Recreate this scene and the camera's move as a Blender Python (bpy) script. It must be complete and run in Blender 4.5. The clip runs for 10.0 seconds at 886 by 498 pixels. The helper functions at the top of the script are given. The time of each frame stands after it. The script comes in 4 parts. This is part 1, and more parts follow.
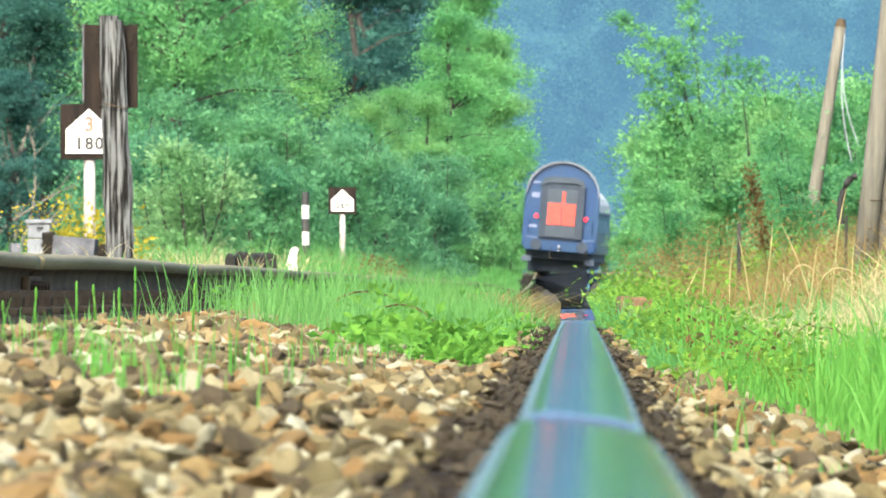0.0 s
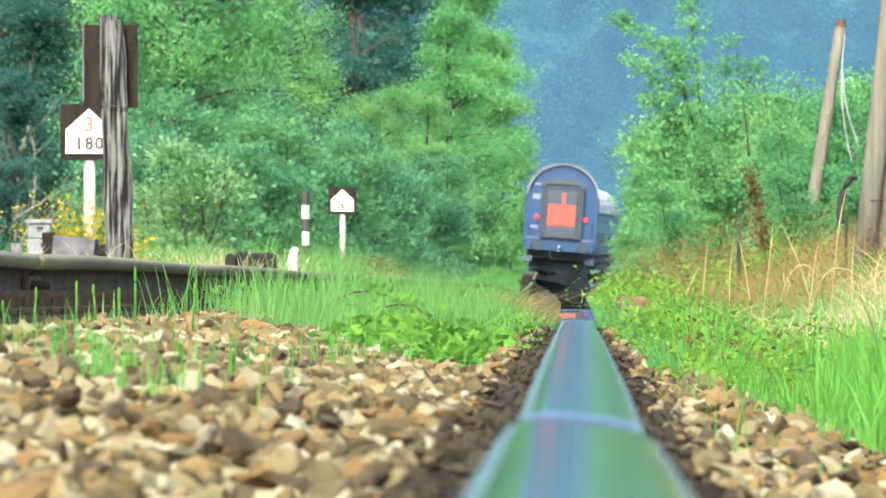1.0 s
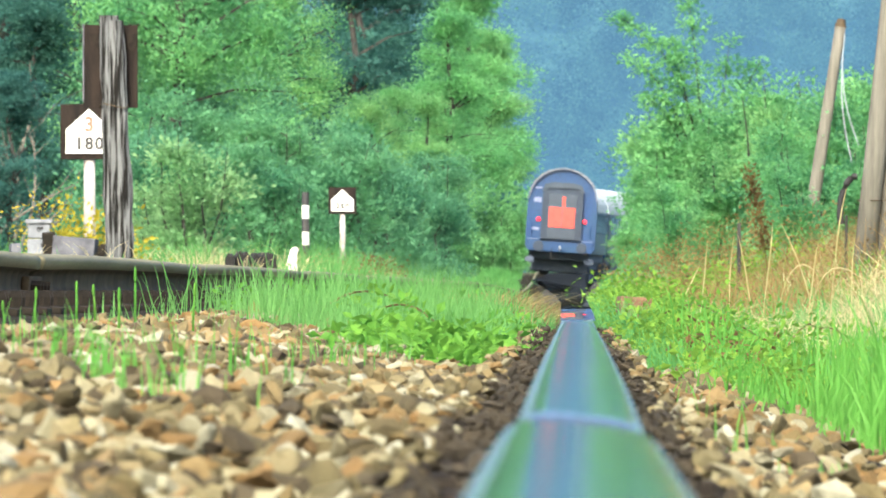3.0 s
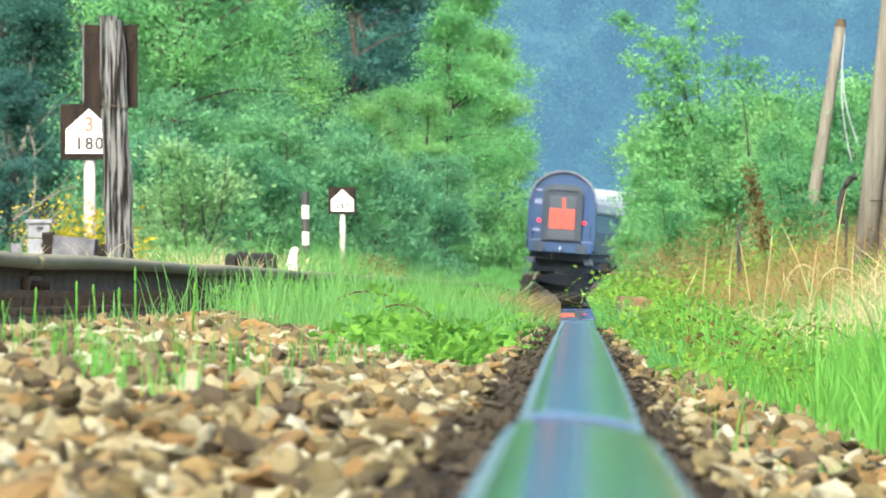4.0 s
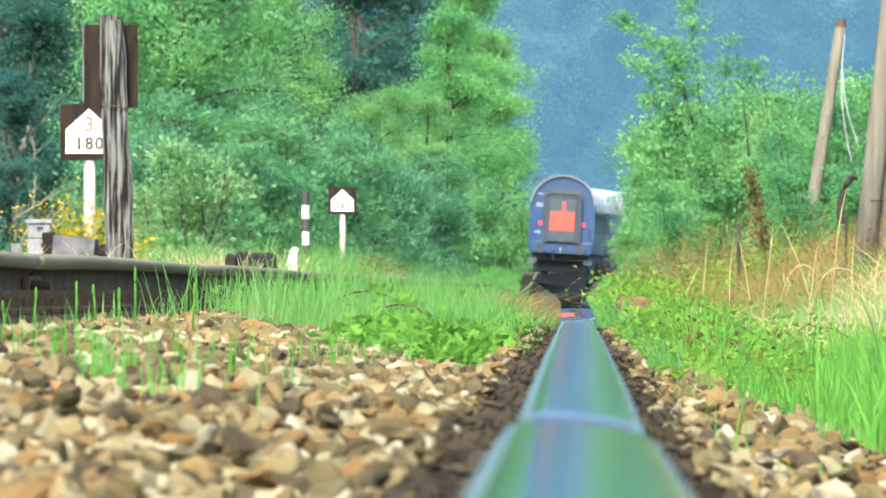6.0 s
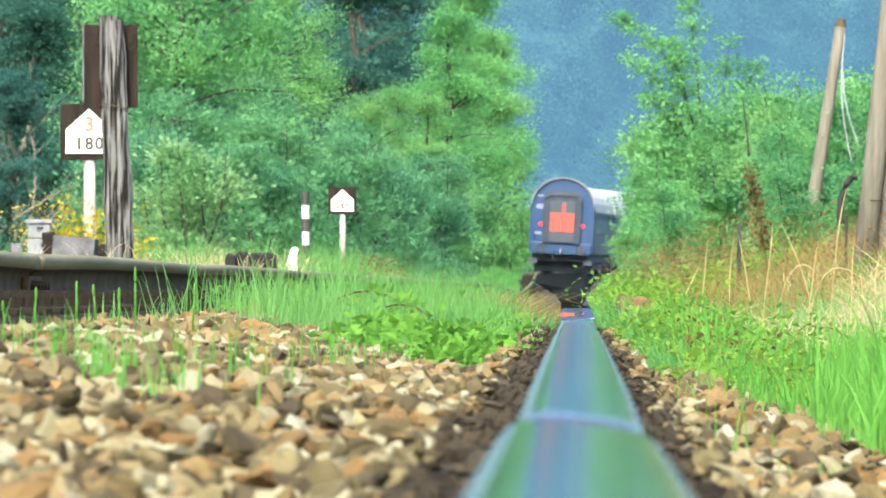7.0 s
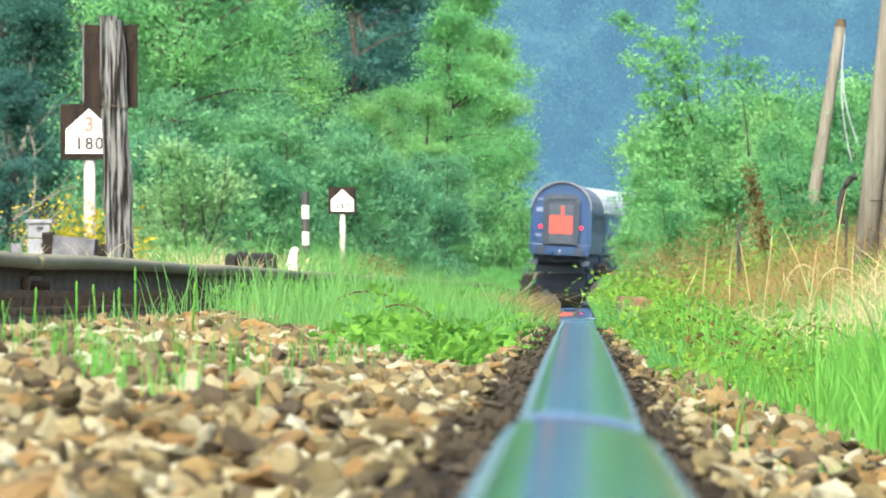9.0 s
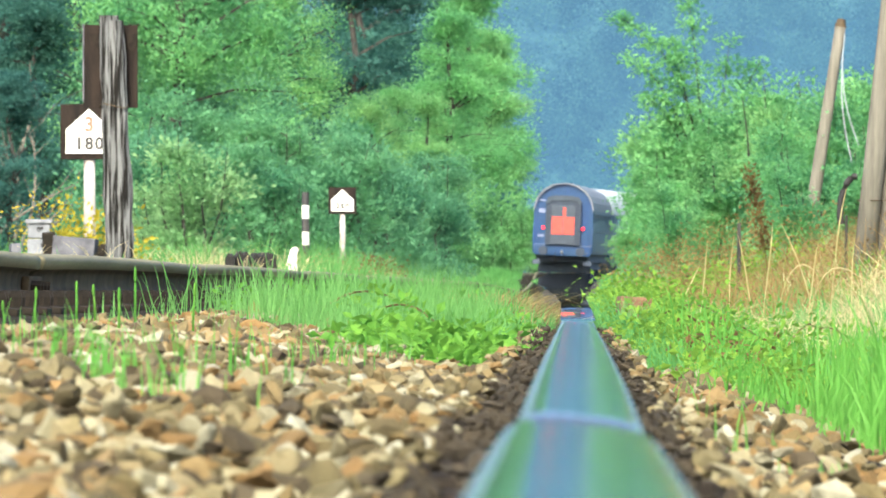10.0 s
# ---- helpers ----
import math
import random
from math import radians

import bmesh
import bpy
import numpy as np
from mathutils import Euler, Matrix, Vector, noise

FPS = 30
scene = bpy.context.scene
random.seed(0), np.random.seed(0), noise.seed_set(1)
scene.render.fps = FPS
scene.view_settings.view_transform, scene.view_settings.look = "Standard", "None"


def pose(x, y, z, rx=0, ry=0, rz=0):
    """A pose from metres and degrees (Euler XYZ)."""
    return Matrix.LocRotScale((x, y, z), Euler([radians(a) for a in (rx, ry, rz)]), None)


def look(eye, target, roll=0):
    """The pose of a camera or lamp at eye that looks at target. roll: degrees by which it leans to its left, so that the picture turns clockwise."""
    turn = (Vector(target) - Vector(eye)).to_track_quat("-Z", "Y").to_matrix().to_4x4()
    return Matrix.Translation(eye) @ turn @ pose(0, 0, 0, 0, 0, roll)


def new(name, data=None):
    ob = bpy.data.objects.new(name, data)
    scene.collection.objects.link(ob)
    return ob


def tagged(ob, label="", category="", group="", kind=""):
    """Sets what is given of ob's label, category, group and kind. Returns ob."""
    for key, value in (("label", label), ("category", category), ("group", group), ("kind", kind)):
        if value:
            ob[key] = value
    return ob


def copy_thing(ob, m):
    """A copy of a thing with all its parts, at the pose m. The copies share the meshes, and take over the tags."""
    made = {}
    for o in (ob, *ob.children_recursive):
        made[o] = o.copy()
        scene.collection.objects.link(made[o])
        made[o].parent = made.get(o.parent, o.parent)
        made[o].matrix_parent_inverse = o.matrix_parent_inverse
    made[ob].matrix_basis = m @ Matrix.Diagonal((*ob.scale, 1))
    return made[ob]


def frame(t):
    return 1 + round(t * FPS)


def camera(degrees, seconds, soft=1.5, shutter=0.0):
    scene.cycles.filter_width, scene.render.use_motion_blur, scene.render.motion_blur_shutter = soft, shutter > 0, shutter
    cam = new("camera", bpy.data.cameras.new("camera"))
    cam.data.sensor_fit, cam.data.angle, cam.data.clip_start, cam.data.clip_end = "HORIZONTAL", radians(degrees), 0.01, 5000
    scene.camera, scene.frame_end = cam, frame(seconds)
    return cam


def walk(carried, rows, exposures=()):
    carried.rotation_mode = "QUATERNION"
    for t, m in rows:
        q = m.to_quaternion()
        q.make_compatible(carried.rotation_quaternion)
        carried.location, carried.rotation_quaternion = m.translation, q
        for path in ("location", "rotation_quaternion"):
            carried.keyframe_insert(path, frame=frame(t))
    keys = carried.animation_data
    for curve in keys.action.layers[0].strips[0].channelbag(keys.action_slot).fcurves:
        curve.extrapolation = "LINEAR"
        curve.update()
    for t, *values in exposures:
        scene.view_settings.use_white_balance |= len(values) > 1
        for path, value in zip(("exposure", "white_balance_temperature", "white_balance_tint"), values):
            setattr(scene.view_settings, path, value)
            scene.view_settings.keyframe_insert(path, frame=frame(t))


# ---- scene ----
# ---- camera: stands still just above the rail head, long lens ----
EYE = (-0.0045, 0.0, 0.073)
cam = camera(5.6, 10.0, soft=1.7)
cam.data.dof.use_dof = True
cam.data.dof.focus_distance = 31.0
cam.data.dof.aperture_fstop = 47.0
VIEW = look(EYE, (-1.4765, 100.0, 0.073 + 0.449))
walk(cam, [(0.0, VIEW), (10.0, VIEW)], exposures=[(0.0, 1.69, 6500, 5), (10.0, 1.69, 6500, 5)])

# ---- light: hazy summer daylight, soft sun from the left behind the camera ----
SUN_EL, SUN_AZ = radians(40), radians(-167)     # azimuth from +Y, clockwise
world = bpy.data.worlds.new("sky")
scene.world = world
world.use_nodes = True
wn = world.node_tree.nodes
sky = wn.new("ShaderNodeTexSky")
sky.sky_type = "NISHITA"
sky.sun_disc = False
sky.sun_elevation = SUN_EL
sky.sun_rotation = SUN_AZ
sky.dust_density = 5.0
sky.air_density = 0.8
world.node_tree.links.new(sky.outputs[0], wn["Background"].inputs[0])
wn["Background"].inputs[1].default_value = 0.15
sun_data = bpy.data.lights.new("sun", "SUN")
sun_data.energy, sun_data.angle, sun_data.color = 1.8, radians(13), (1.0, 0.96, 0.88)
sun = new("sun", sun_data)
sdir = Vector((math.sin(SUN_AZ) * math.cos(SUN_EL), math.cos(SUN_AZ) * math.cos(SUN_EL), math.sin(SUN_EL)))
sun.matrix_world = look(sdir * 50, (0, 0, 0))


# ---- materials ----
def mat(name, c1, c2, rough=0.8, metal=0.0, scale=4.0, fine=60.0, bump=0.2, depth=0.01, island=0.0, obj=0.0, clear=0.0,
        spec=0.5, stretch=(1, 1, 1), low=0.35, high=0.65):
    """Principled surface: two colours mixed by broad noise, broken up by fine noise, optional per-piece variation."""
    m = bpy.data.materials.new(name)
    m.use_nodes = True
    nt = m.node_tree
    n, l = nt.nodes, nt.links
    bsdf = n["Principled BSDF"]
    co = n.new("ShaderNodeTexCoord")
    mp = n.new("ShaderNodeMapping")
    mp.inputs["Scale"].default_value = stretch
    l.new(co.outputs["Object"], mp.inputs[0])
    big = n.new("ShaderNodeTexNoise")
    big.inputs["Scale"].default_value, big.inputs["Detail"].default_value = scale, 4
    l.new(mp.outputs[0], big.inputs["Vector"])
    ramp = n.new("ShaderNodeMapRange")
    ramp.inputs["From Min"].default_value, ramp.inputs["From Max"].default_value = low, high
    l.new(big.outputs["Fac"], ramp.inputs["Value"])
    mix = n.new("ShaderNodeMix")
    mix.data_type = "RGBA"
    mix.inputs["A"].default_value, mix.inputs["B"].default_value = (*c1, 1), (*c2, 1)
    fac = ramp.outputs["Result"]
    if island:
        geo = n.new("ShaderNodeNewGeometry")
        mx = n.new("ShaderNodeMix")
        mx.inputs["Factor"].default_value = island
        l.new(fac, mx.inputs["A"])
        l.new(geo.outputs["Random Per Island"], mx.inputs["B"])
        fac = mx.outputs["Result"]
    l.new(fac, mix.inputs["Factor"])
    small = n.new("ShaderNodeTexNoise")
    small.inputs["Scale"].default_value, small.inputs["Detail"].default_value = fine, 3
    l.new(mp.outputs[0], small.inputs["Vector"])
    val = n.new("ShaderNodeMapRange")
    val.inputs["To Min"].default_value, val.inputs["To Max"].default_value = 0.65, 1.35
    l.new(small.outputs["Fac"], val.inputs["Value"])
    hsv = n.new("ShaderNodeHueSaturation")
    l.new(mix.outputs["Result"], hsv.inputs["Color"])
    l.new(val.outputs["Result"], hsv.inputs["Value"])
    if obj:
        oi = n.new("ShaderNodeObjectInfo")
        hr = n.new("ShaderNodeMapRange")
        hr.inputs["To Min"].default_value, hr.inputs["To Max"].default_value = 0.5 - obj, 0.5 + obj
        l.new(oi.outputs["Random"], hr.inputs["Value"])
        l.new(hr.outputs["Result"], hsv.inputs["Hue"])
    l.new(hsv.outputs[0], bsdf.inputs["Base Color"])
    bsdf.inputs["Roughness"].default_value = rough
    bsdf.inputs["Metallic"].default_value = metal
    bsdf.inputs["Specular IOR Level"].default_value = spec
    if bump:
        bp = n.new("ShaderNodeBump")
        bp.inputs["Strength"].default_value, bp.inputs["Distance"].default_value = bump, depth
        l.new(small.outputs["Fac"], bp.inputs["Height"])
        l.new(bp.outputs[0], bsdf.inputs["Normal"])
    if clear:
        tr = n.new("ShaderNodeBsdfTranslucent")
        l.new(hsv.outputs[0], tr.inputs["Color"])
        ms = n.new("ShaderNodeMixShader")
        ms.inputs[0].default_value = clear
        l.new(bsdf.outputs[0], ms.inputs[1])
        l.new(tr.outputs[0], ms.inputs[2])
        l.new(ms.outputs[0], n["Material Output"].inputs[0])
    return m


def glow(name, colour, power):
    m = bpy.data.materials.new(name)
    m.use_nodes = True
    b = m.node_tree.nodes["Principled BSDF"]
    b.inputs["Base Color"].default_value = (*colour, 1)
    b.inputs["Emission Color"].default_value = (*colour, 1)
    b.inputs["Emission Strength"].default_value = power
    return m


def leaf_mat(name, c1, c2, scale=0.6, obj=0.012):
    return mat(name, c1, c2, rough=0.55, scale=scale, fine=9, bump=0, island=0.22, obj=obj, clear=0.55, spec=0.2, low=0.34, high=0.66)


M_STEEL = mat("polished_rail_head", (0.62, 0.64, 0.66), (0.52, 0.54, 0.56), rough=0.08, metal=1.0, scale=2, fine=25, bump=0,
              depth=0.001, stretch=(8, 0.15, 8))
# Worn, rough shoulder; its green tint imitates foliage mirrored in the steel.
M_SHOULDER = mat("worn_shoulder_mirrored_green", (0.36, 0.42, 0.38), (0.27, 0.32, 0.28), rough=0.24, metal=0.9, scale=3, fine=40, bump=0.05, depth=0.001,
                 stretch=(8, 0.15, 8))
M_DULL = mat("dull_rail_head", (0.20, 0.175, 0.095), (0.13, 0.115, 0.06), rough=0.6, metal=0.0, spec=0.25, scale=3, fine=40, bump=0.1, depth=0.001, stretch=(4, 0.2, 4))
M_RUST = mat("rail_rust", (0.095, 0.070, 0.042), (0.045, 0.033, 0.020), rough=0.85, scale=6, fine=90, bump=0.3, depth=0.002, spec=0.2)
M_PLATE = mat("fastening_rust", (0.010, 0.0085, 0.007), (0.024, 0.019, 0.014), rough=0.85, scale=20, fine=150, bump=0.4, depth=0.002, obj=0.01, spec=0.12)
M_TIE = mat("sleeper_wood", (0.010, 0.009, 0.007), (0.026, 0.022, 0.017), rough=0.9, scale=5, fine=60, bump=0.5, depth=0.006,
            stretch=(0.6, 6, 6), obj=0.01, spec=0.12)


def stone_mat():
    """Mixed crushed stone: every stone has a tone of its own, from dark brown to cream."""
    m = mat("ballast_stone", (0.78, 0.78, 0.66), (1.06, 1.08, 1.05), rough=0.9, scale=18, fine=120, bump=0.5, depth=0.004, spec=0.25)
    n, l = m.node_tree.nodes, m.node_tree.links
    geo, oi = n.new("ShaderNodeNewGeometry"), n.new("ShaderNodeObjectInfo")
    add, fr = n.new("ShaderNodeMath"), n.new("ShaderNodeMath")
    fr.operation = "FRACT"
    l.new(geo.outputs["Random Per Island"], add.inputs[0])
    l.new(oi.outputs["Random"], add.inputs[1])
    l.new(add.outputs[0], fr.inputs[0])
    ramp = n.new("ShaderNodeValToRGB")
    e = ramp.color_ramp.elements
    e[0].position, e[0].color = 0.0, (0.052, 0.040, 0.026, 1)
    e[1].position, e[1].color = 1.0, (0.29, 0.28, 0.225, 1)
    for p, c in ((0.18, (0.078, 0.063, 0.034)), (0.38, (0.120, 0.100, 0.052)), (0.52, (0.18, 0.108, 0.044)), (0.72, (0.19, 0.155, 0.085)), (0.9, (0.235, 0.215, 0.145))):
        k = e.new(p)
        k.color = (*c, 1)
    l.new(fr.outputs[0], ramp.inputs[0])
    mul = n.new("ShaderNodeMix")
    mul.data_type, mul.blend_type = "RGBA", "MULTIPLY"
    mul.inputs["Factor"].default_value = 1.0
    hsv = [k for k in n if k.bl_idname == "ShaderNodeHueSaturation"][0]
    l.new(ramp.outputs[0], mul.inputs["A"])
    l.new(hsv.outputs[0], mul.inputs["B"])
    l.new(mul.outputs["Result"], n["Principled BSDF"].inputs["Base Color"])
    return m


M_STONE = stone_mat()
# Real dirt, with grime and bed blackened further to imitate the mirage's dark column.
M_GRIME = mat("track_grime", (0.011, 0.009, 0.005), (0.042, 0.031, 0.016), rough=0.95, scale=14, fine=90, bump=0.5, depth=0.004, island=0.5)
M_BED = mat("ballast_bed", (0.012, 0.010, 0.008), (0.036, 0.028, 0.019), rough=0.95, scale=9, fine=40, bump=1.0, depth=0.03)
M_SOIL = mat("verge_soil", (0.065, 0.052, 0.024), (0.05, 0.085, 0.022), rough=0.95, scale=0.7, fine=12, bump=0.6, depth=0.03)
M_GRASS = leaf_mat("grass_green", (0.075, 0.25, 0.055), (0.17, 0.42, 0.12), 1.5)
M_LIME = leaf_mat("grass_bright", (0.09, 0.28, 0.035), (0.18, 0.42, 0.08), 1.5)
M_DRY = leaf_mat("grass_dry", (0.46, 0.39, 0.17), (0.70, 0.62, 0.36), 2.0)
M_WEED = leaf_mat("weed_leaf", (0.065, 0.20, 0.025), (0.23, 0.45, 0.06), 3.0)
M_RUSSET = leaf_mat("russet_weed", (0.085, 0.06, 0.022), (0.25, 0.165, 0.06), 2.0)
M_THATCH = leaf_mat("withered_thatch", (0.16, 0.13, 0.05), (0.40, 0.29, 0.13), 4.0)
M_TAN = leaf_mat("tan_stalk", (0.20, 0.13, 0.05), (0.40, 0.27, 0.11), 2.0)
M_YELLOW = leaf_mat("yellow_leaf", (0.26, 0.29, 0.025), (0.56, 0.46, 0.04), 3.0)
# Tree greens are bluer to imitate haze; the far leaf is lightened for it.
M_LEAF_A = leaf_mat("leaf_fresh", (0.065, 0.245, 0.105), (0.265, 0.54, 0.195))
M_LEAF_B = leaf_mat("leaf_mid", (0.058, 0.21, 0.11), (0.205, 0.455, 0.215))
M_LEAF_HAZED = leaf_mat("leaf_hazed", (0.115, 0.335, 0.125), (0.25, 0.53, 0.2))
M_LEAF_C = leaf_mat("leaf_dark", (0.030, 0.108, 0.094), (0.080, 0.21, 0.155))
M_LEAF_W = leaf_mat("leaf_willow", (0.13, 0.31, 0.12), (0.33, 0.54, 0.26))
M_BARK = mat("bark", (0.018, 0.018, 0.015), (0.045, 0.042, 0.034), rough=0.9, scale=3, fine=30, bump=0.6, depth=0.02, stretch=(3, 3, 0.6))
M_WOOD = mat("weathered_wood", (0.155, 0.16, 0.16), (0.012, 0.011, 0.010), rough=0.95, scale=9, fine=45, bump=0.9, depth=0.014,
             stretch=(3.2, 3.2, 0.2), low=0.42, high=0.58, spec=0.1)
M_POLE = mat("grey_pole_wood", (0.16, 0.15, 0.12), (0.10, 0.093, 0.075), rough=0.9, scale=5, fine=40, bump=0.5, depth=0.006, stretch=(3, 3, 0.2))
M_BOARD = mat("brown_board", (0.026, 0.019, 0.015), (0.012, 0.010, 0.009), rough=0.85, scale=4, fine=40, bump=0.3, depth=0.004, stretch=(3, 3, 0.5), spec=0.1)
M_WHITE = mat("white_paint", (0.72, 0.71, 0.67), (0.52, 0.50, 0.44), rough=0.6, scale=5, fine=40, bump=0.1, depth=0.002)
M_POSTW = mat("peeling_white_paint", (0.42, 0.40, 0.375), (0.25, 0.22, 0.19), rough=0.8, scale=6, fine=50, bump=0.2, depth=0.003)
M_CASE = mat("chalky_grey_paint", (0.19, 0.205, 0.225), (0.12, 0.13, 0.145), rough=0.6, scale=7, fine=50, bump=0.1, depth=0.002)
M_BLACK = mat("black_paint", (0.02, 0.02, 0.022), (0.04, 0.038, 0.036), rough=0.6, scale=5, fine=40, bump=0.1, depth=0.002)
M_INK_OCHRE = mat("ochre_ink", (0.17, 0.11, 0.07), (0.21, 0.14, 0.095), rough=0.7, bump=0)
M_BLACKWOOD = mat("black_wood", (0.006, 0.0055, 0.005), (0.016, 0.014, 0.012), rough=0.9, scale=9, fine=60, bump=0.7, depth=0.008, stretch=(4, 0.6, 4))
M_CONC = mat("old_concrete", (0.13, 0.135, 0.15), (0.05, 0.05, 0.06), rough=0.9, scale=6, fine=60, bump=0.5, depth=0.006)
M_CABLE = mat("grey_cable", (0.30, 0.34, 0.36), (0.24, 0.27, 0.29), rough=0.5, bump=0)
M_RUBBER = mat("black_rubber", (0.008, 0.0075, 0.007), (0.015, 0.014, 0.013), rough=0.7, bump=0.1)
M_BRICK = mat("orange_block", (0.15, 0.078, 0.04), (0.10, 0.058, 0.034), rough=0.9, scale=12, fine=70, bump=0.4, depth=0.005)
M_NAVY = mat("coach_blue", (0.010, 0.044, 0.135), (0.014, 0.050, 0.12), rough=0.35, scale=1.2, fine=14, bump=0.03, depth=0.004)
M_ROOF = mat("coach_roof_grey", (0.16, 0.18, 0.22), (0.12, 0.14, 0.17), rough=0.6, scale=1.5, fine=18, bump=0.05, depth=0.004)
M_PALE = mat("pale_roof", (0.52, 0.56, 0.58), (0.42, 0.46, 0.48), rough=0.6, scale=1.5, fine=18, bump=0.05, depth=0.004)
# Underframe, gangway rubber and red are lifted in colour to imitate haze.
M_UNDER = mat("coach_underframe", (0.050, 0.070, 0.105), (0.070, 0.090, 0.125), rough=0.8, scale=3, fine=30, bump=0.3, depth=0.006)
M_RUBBERG = mat("gangway_rubber", (0.024, 0.038, 0.062), (0.018, 0.030, 0.050), rough=0.7, scale=3, fine=30, bump=0.2)
M_DOORG = mat("door_grey", (0.036, 0.052, 0.075), (0.028, 0.042, 0.062), rough=0.5, scale=3, fine=20, bump=0.05)
M_RED = mat("red_blind", (0.50, 0.062, 0.045), (0.42, 0.052, 0.040), rough=0.6, scale=3, fine=20, bump=0.05)
M_MARK = mat("white_marking", (0.2, 0.23, 0.34), (0.12, 0.15, 0.27), rough=0.5, scale=8, fine=40, bump=0)
M_GLASS = mat("coach_window", (0.02, 0.025, 0.03), (0.03, 0.035, 0.04), rough=0.08, scale=2, fine=10, bump=0, spec=0.6)
M_LAMP = glow("tail_lamp_red", (1.0, 0.012, 0.03), 1.1)
M_CHROME = mat("coupling_steel", (0.6, 0.6, 0.6), (0.45, 0.45, 0.45), rough=0.35, metal=0.6, scale=8, fine=40, bump=0.05)


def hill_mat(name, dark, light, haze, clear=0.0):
    """Far wooded hillside; an added faint blue emission imitates the summer haze before it."""
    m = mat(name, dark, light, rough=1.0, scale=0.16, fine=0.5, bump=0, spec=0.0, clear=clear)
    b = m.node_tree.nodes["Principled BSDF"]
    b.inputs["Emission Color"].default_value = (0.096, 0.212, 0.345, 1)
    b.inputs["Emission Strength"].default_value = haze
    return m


# Hillside and crowns both glow blue in place of haze.
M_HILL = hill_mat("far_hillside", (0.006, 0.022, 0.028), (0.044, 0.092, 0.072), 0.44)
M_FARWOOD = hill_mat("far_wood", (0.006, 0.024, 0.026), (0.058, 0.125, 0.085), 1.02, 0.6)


# ---- mesh helpers ----
def fast_mesh(name, V, F, material, smooth=False):
    V, F = np.asarray(V, dtype=np.float32), np.asarray(F, dtype=np.int32)
    m, k = F.shape
    me = bpy.data.meshes.new(name)
    me.vertices.add(len(V))
    me.vertices.foreach_set("co", V.ravel())
    me.loops.add(m * k)
    me.loops.foreach_set("vertex_index", F.ravel())
    me.polygons.add(m)
    me.polygons.foreach_set("loop_start", np.arange(0, m * k, k, dtype=np.int32))
    me.update(calc_edges=True)
    me.polygons.foreach_set("use_smooth", np.full(m, smooth))
    me.materials.append(material)
    return me


def part(name, bm, material, parent, label="", smooth=False):
    me = bm
    if not isinstance(bm, bpy.types.Mesh):
        me = bpy.data.meshes.new(name)
        for f in bm.faces:
            f.smooth = smooth
        bm.to_mesh(me)
        bm.free()
        me.materials.append(material)
    ob = new(name, me)
    ob.parent = parent
    if label:
        ob["label"] = label
    return ob


def thing(name, m, label, category, group="", kind=""):
    ob = new(name)
    ob.matrix_basis = m
    return tagged(ob, label, category, group, kind)


def box(x0, x1, y0, y1, z0, z1, bevel=0.0, bm=None, m=None):
    bm = bm or bmesh.new()
    made = bmesh.ops.create_cube(bm, size=1)["verts"]
    for v in made:
        v.co = Vector(((x0 + x1) / 2 + v.co.x * (x1 - x0), (y0 + y1) / 2 + v.co.y * (y1 - y0), (z0 + z1) / 2 + v.co.z * (z1 - z0)))
        if m:
            v.co = m @ v.co
    if bevel:
        edges = list({e for v in made for e in v.link_edges})
        bmesh.ops.bevel(bm, geom=edges, offset=bevel, segments=2, affect="EDGES", profile=0.6)
    return bm


def tube(points, radii, sides=10, bm=None, rough=0.0, cap=True):
    """A tapered, slightly uneven round bar along points."""
    bm = bm or bmesh.new()
    rings = []
    pts = [Vector(p) for p in points]
    for i, p in enumerate(pts):
        d = (pts[min(i + 1, len(pts) - 1)] - pts[max(i - 1, 0)]).normalized()
        a = d.orthogonal().normalized() if abs(d.z) < 0.9 else Vector((1, 0, 0)).cross(d).normalized()
        b = d.cross(a)
        rings.append([bm.verts.new(p + (a * math.cos(2 * math.pi * k / sides) + b * math.sin(2 * math.pi * k / sides)) * radii[i]
                                   * (1 + rough * (random.random() - 0.5))) for k in range(sides)])
    for r, s in zip(rings, rings[1:]):
        for k in range(sides):
            bm.faces.new((r[k], r[(k + 1) % sides], s[(k + 1) % sides], s[k]))
    if cap:
        bm.faces.new(rings[0][::-1])
        bm.faces.new(rings[-1])
    return bm


def prism(outline, y0, y1, bm=None):
    """Outline in x, z pulled from y0 to y1."""
    bm = bm or bmesh.new()
    a = [bm.verts.new((x, y0, z)) for x, z in outline]
    b = [bm.verts.new((x, y1, z)) for x, z in outline]
    bm.faces.new(a)
    bm.faces.new(b[::-1])
    for i in range(len(a)):
        j = (i + 1) % len(a)
        bm.faces.new((a[j], a[i], b[i], b[j]))
    bmesh.ops.recalc_face_normals(bm, faces=bm.faces)
    return bm


# ---- the line: the near rail's head is the reference ----
GRADES = ((-4000, 0.0), (60, 0.0), (110, 0.006), (150, 0.0), (200, -0.075), (250, -0.115), (300, 0.16), (342, 0.59), (425, 0.78), (520, 0.997), (4000, 8.93))


